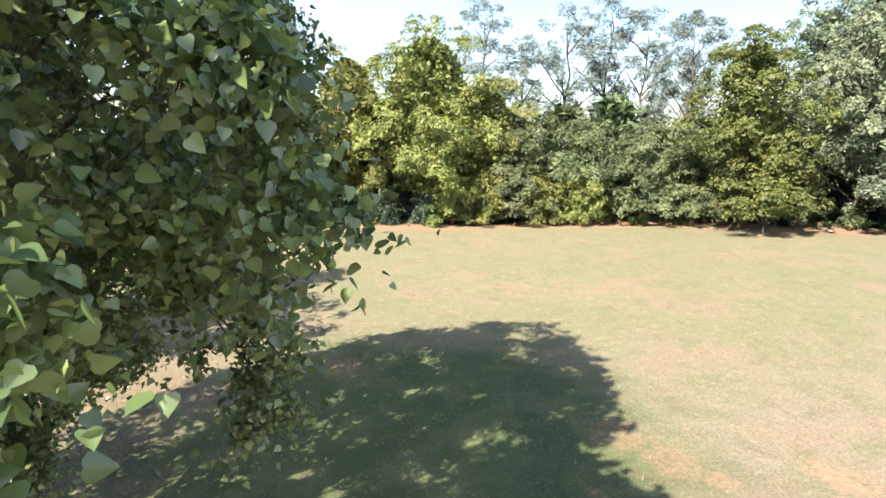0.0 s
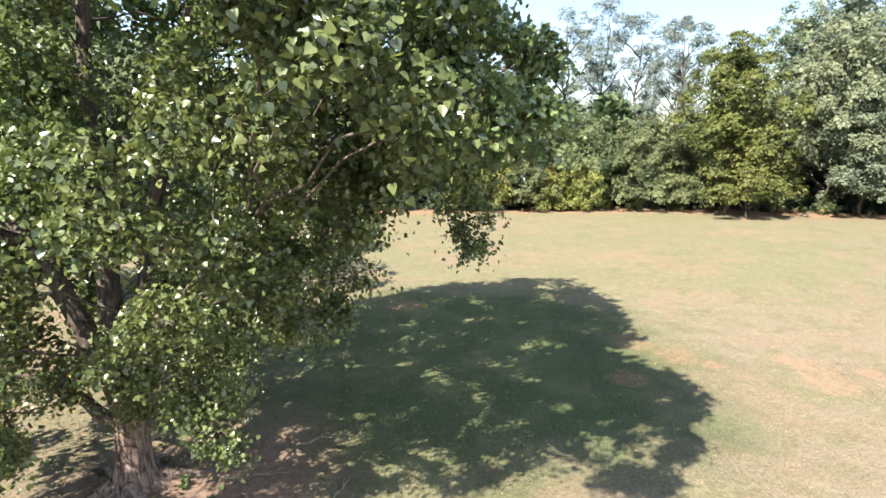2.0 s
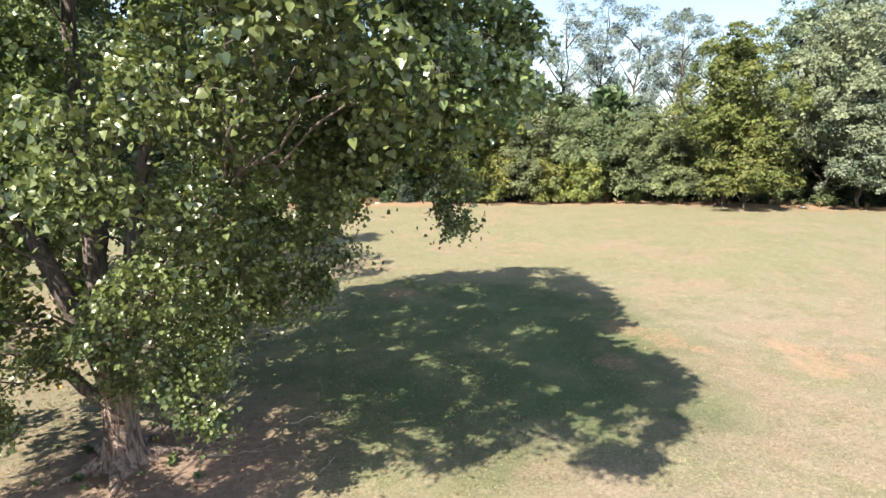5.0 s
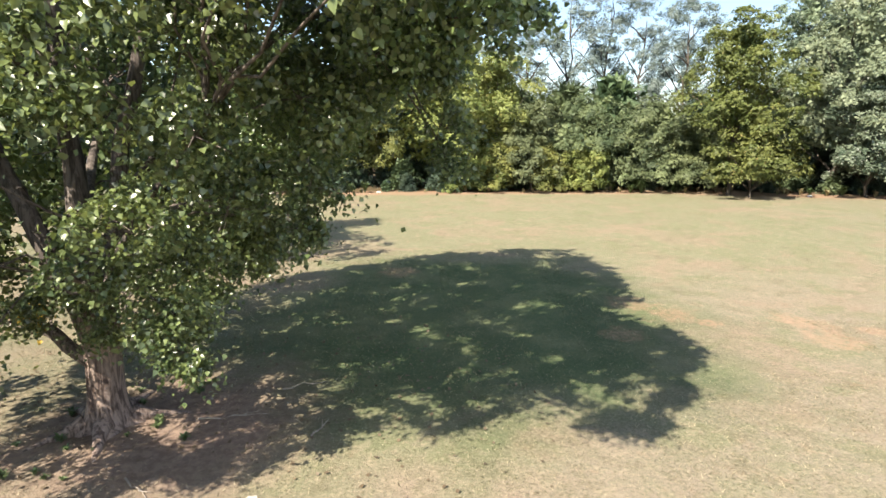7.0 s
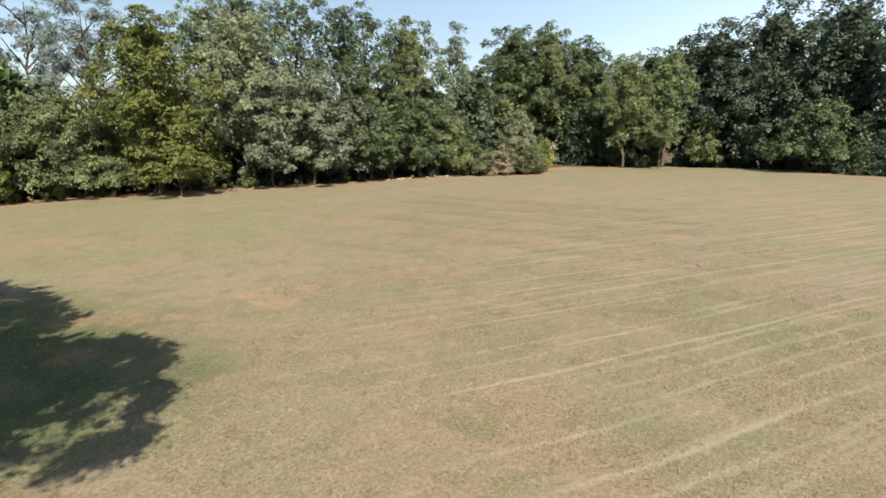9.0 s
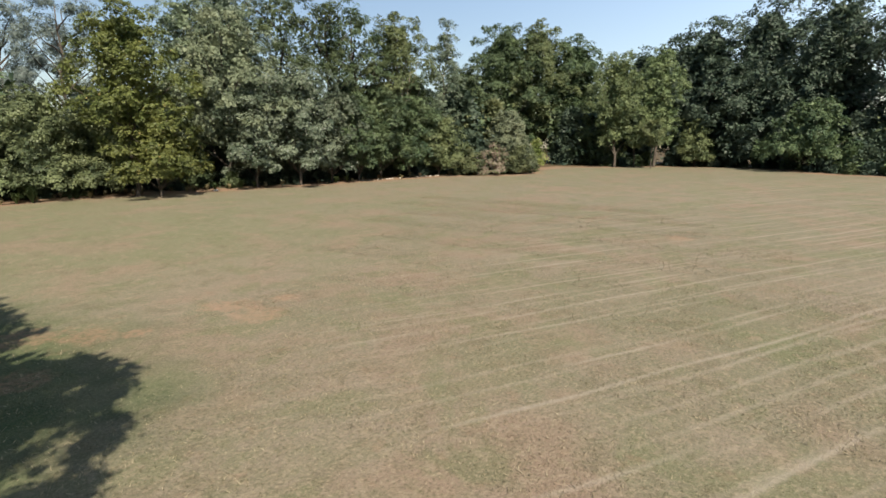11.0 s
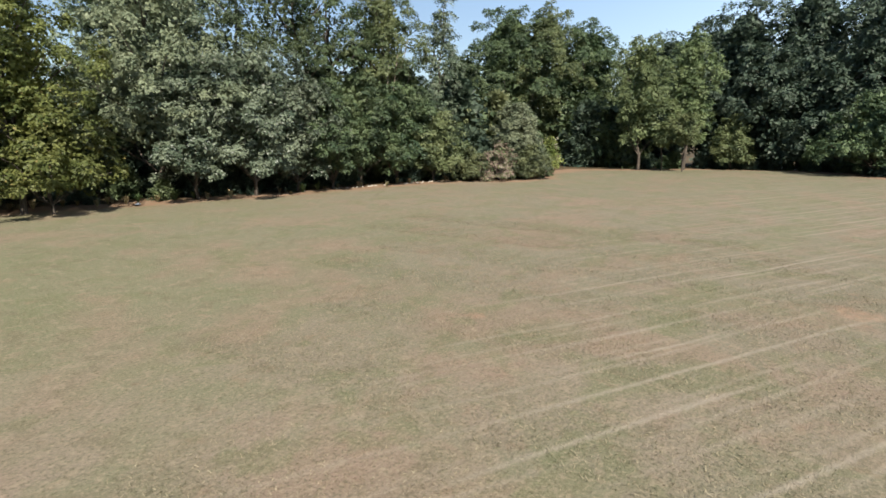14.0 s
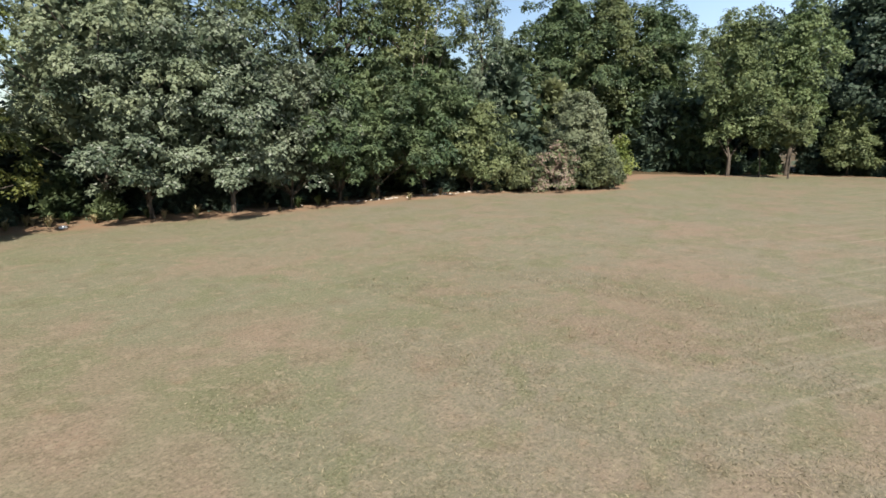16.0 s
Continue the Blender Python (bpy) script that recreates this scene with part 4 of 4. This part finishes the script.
def pebble(seed, size):
    r = np.random.default_rng(seed)
    bm = bmesh.new()
    bmesh.ops.create_icosphere(bm, subdivisions=2, radius=1.0)
    w = r.uniform(0, 6, 6)
    for v in bm.verts:
        c = v.co
        k = 1 + 0.16 * math.sin(3 * c.x + w[0]) * math.sin(3 * c.y + w[1]) + 0.12 * math.sin(5 * c.z + w[2] + 2 * c.x)
        v.co = Vector((c.x * k * size * r.uniform(0.97, 1.03), c.y * k * size * 0.75, max(c.z * k * size * 0.55, -0.2 * size)))
    me = bpy.data.meshes.new("stone")
    bm.to_mesh(me)
    bm.free()
    me.materials.append(STONE)
    return me


def stones():
    r = np.random.default_rng(31)
    kinds = [pebble(40 + i, 0.17) for i in range(4)]
    spots = [(51.5, 39.5, 26, 2.4), (57.6, 37.3, 16, 1.6), (73.5, 28.9, 6, 1.2)]
    for cx, cy, n, spread in spots:
        for k in range(n):
            s = r.normal(0, spread)
            set_down("stone", kinds[k % 4], "pale cream rubble stone at the wood's edge", "stone", cx + s, cy - 0.4 * s + r.normal(0, 0.22), r.uniform(0, 360), r.uniform(0.4, 1.15), "rubble along the wood's edge", 0.02)
    set_down("stone", kinds[0], "white stone lying on the grass edge", "stone", -8.2, 51.6, 20, 1.8, lift=0.02)
    set_down("stone", kinds[2], "flat pale stone in the grass near the poplar", "stone", -5.3, 3.3, 62, 0.75, lift=-0.03)
    # a crumpled white bag at the edge of the wood
    bm = bmesh.new()
    bmesh.ops.create_icosphere(bm, subdivisions=3, radius=0.3)
    for v in bm.verts:
        k = 1 + 0.28 * noise.noise(v.co * 6.0) + 0.15 * noise.noise(v.co * 14.0)
        v.co = Vector((v.co.x * k * 1.3, v.co.y * k, max(-0.05, v.co.z * k * 0.7)))
    me = bpy.data.meshes.new("plastic_bag")
    bm.to_mesh(me)
    bm.free()
    me.materials.append(BAG)
    set_down("plastic_bag", me, "crumpled white plastic bag at the wood's edge", "bag", 32.4, 44.6, 30, 0.6)


stones()


def fallen_sticks():
    r = np.random.default_rng(51)
    for x, y, turn, size in ((-6.6, 6.1, 8, 1.5), (-5.4, 7.6, 25, 1.1), (-7.4, 3.6, -40, 0.9), (-10.8, 4.4, 15, 0.8), (-4.6, 5.6, 70, 0.7)):
        main = tube(bend((-size / 2, 0, 0.02), (size / 2, 0, 0.025), r, 0.05, 7), np.linspace(0.022, 0.006, 7), 6)
        fork = tube(bend((size * 0.1, 0, 0.025), (size * 0.38, size * 0.16, 0.03), r, 0.05, 4), np.linspace(0.012, 0.004, 4), 5)
        set_down("fallen_stick", mesh_of("fallen_stick", *joined([main, fork]), DRY_WOOD, True), "thin dry fallen stick on the ground under the poplar", "stick", x, y, turn, 1.0, "sticks under the poplar")


fallen_sticks()


def yellow_cluster():
    """A few leaves turned yellow, on the low limb of the poplar."""
    r = np.random.default_rng(71)
    c = np.array([-0.9, -0.55, 2.62])
    p = c + r.normal(0, 1, (46, 3)) * (0.16, 0.16, 0.2)
    me = mesh_of("leaf_cluster", *cards(p, r.normal(size=p.shape) + (0.3, -0.6, 0.4), r.normal(size=p.shape) * 0.5 - (0, 0, 1.0), r.uniform(0.08, 0.12, len(p)), DELTA), GOLD)
    limb = [ob for ob in bpy.data.objects["poplar_tree"].children if ob.name.startswith("limb")][3]
    tagged(child("yellow_leaf_cluster", me, limb, "small cluster of yellow autumn leaves"), kind="stuff")


yellow_cluster()


def fallen_leaves():
    """Dry leaves strewn under the great tree."""
    r = np.random.default_rng(61)
    n = 800
    q, az = 7.5 * np.sqrt(r.random(n)), r.uniform(0, 2 * np.pi, n)
    x, y = -7.0 + q * np.cos(az), 6.5 + q * np.sin(az)
    p = np.stack([x, y, lie_of_land(x, y) + r.uniform(0.012, 0.04, n)], -1)
    normal = np.array([0, 0, 1.0]) + r.normal(size=(n, 3)) * 0.35
    me = mesh_of("fallen_leaves", *cards(p, normal, r.normal(size=(n, 3)), r.uniform(0.06, 0.11, n), KITE), BROWN)
    tagged(new("fallen_leaves", me), "dry curled leaves strewn on the ground under the poplar", "leaves", kind="stuff")


fallen_leaves()
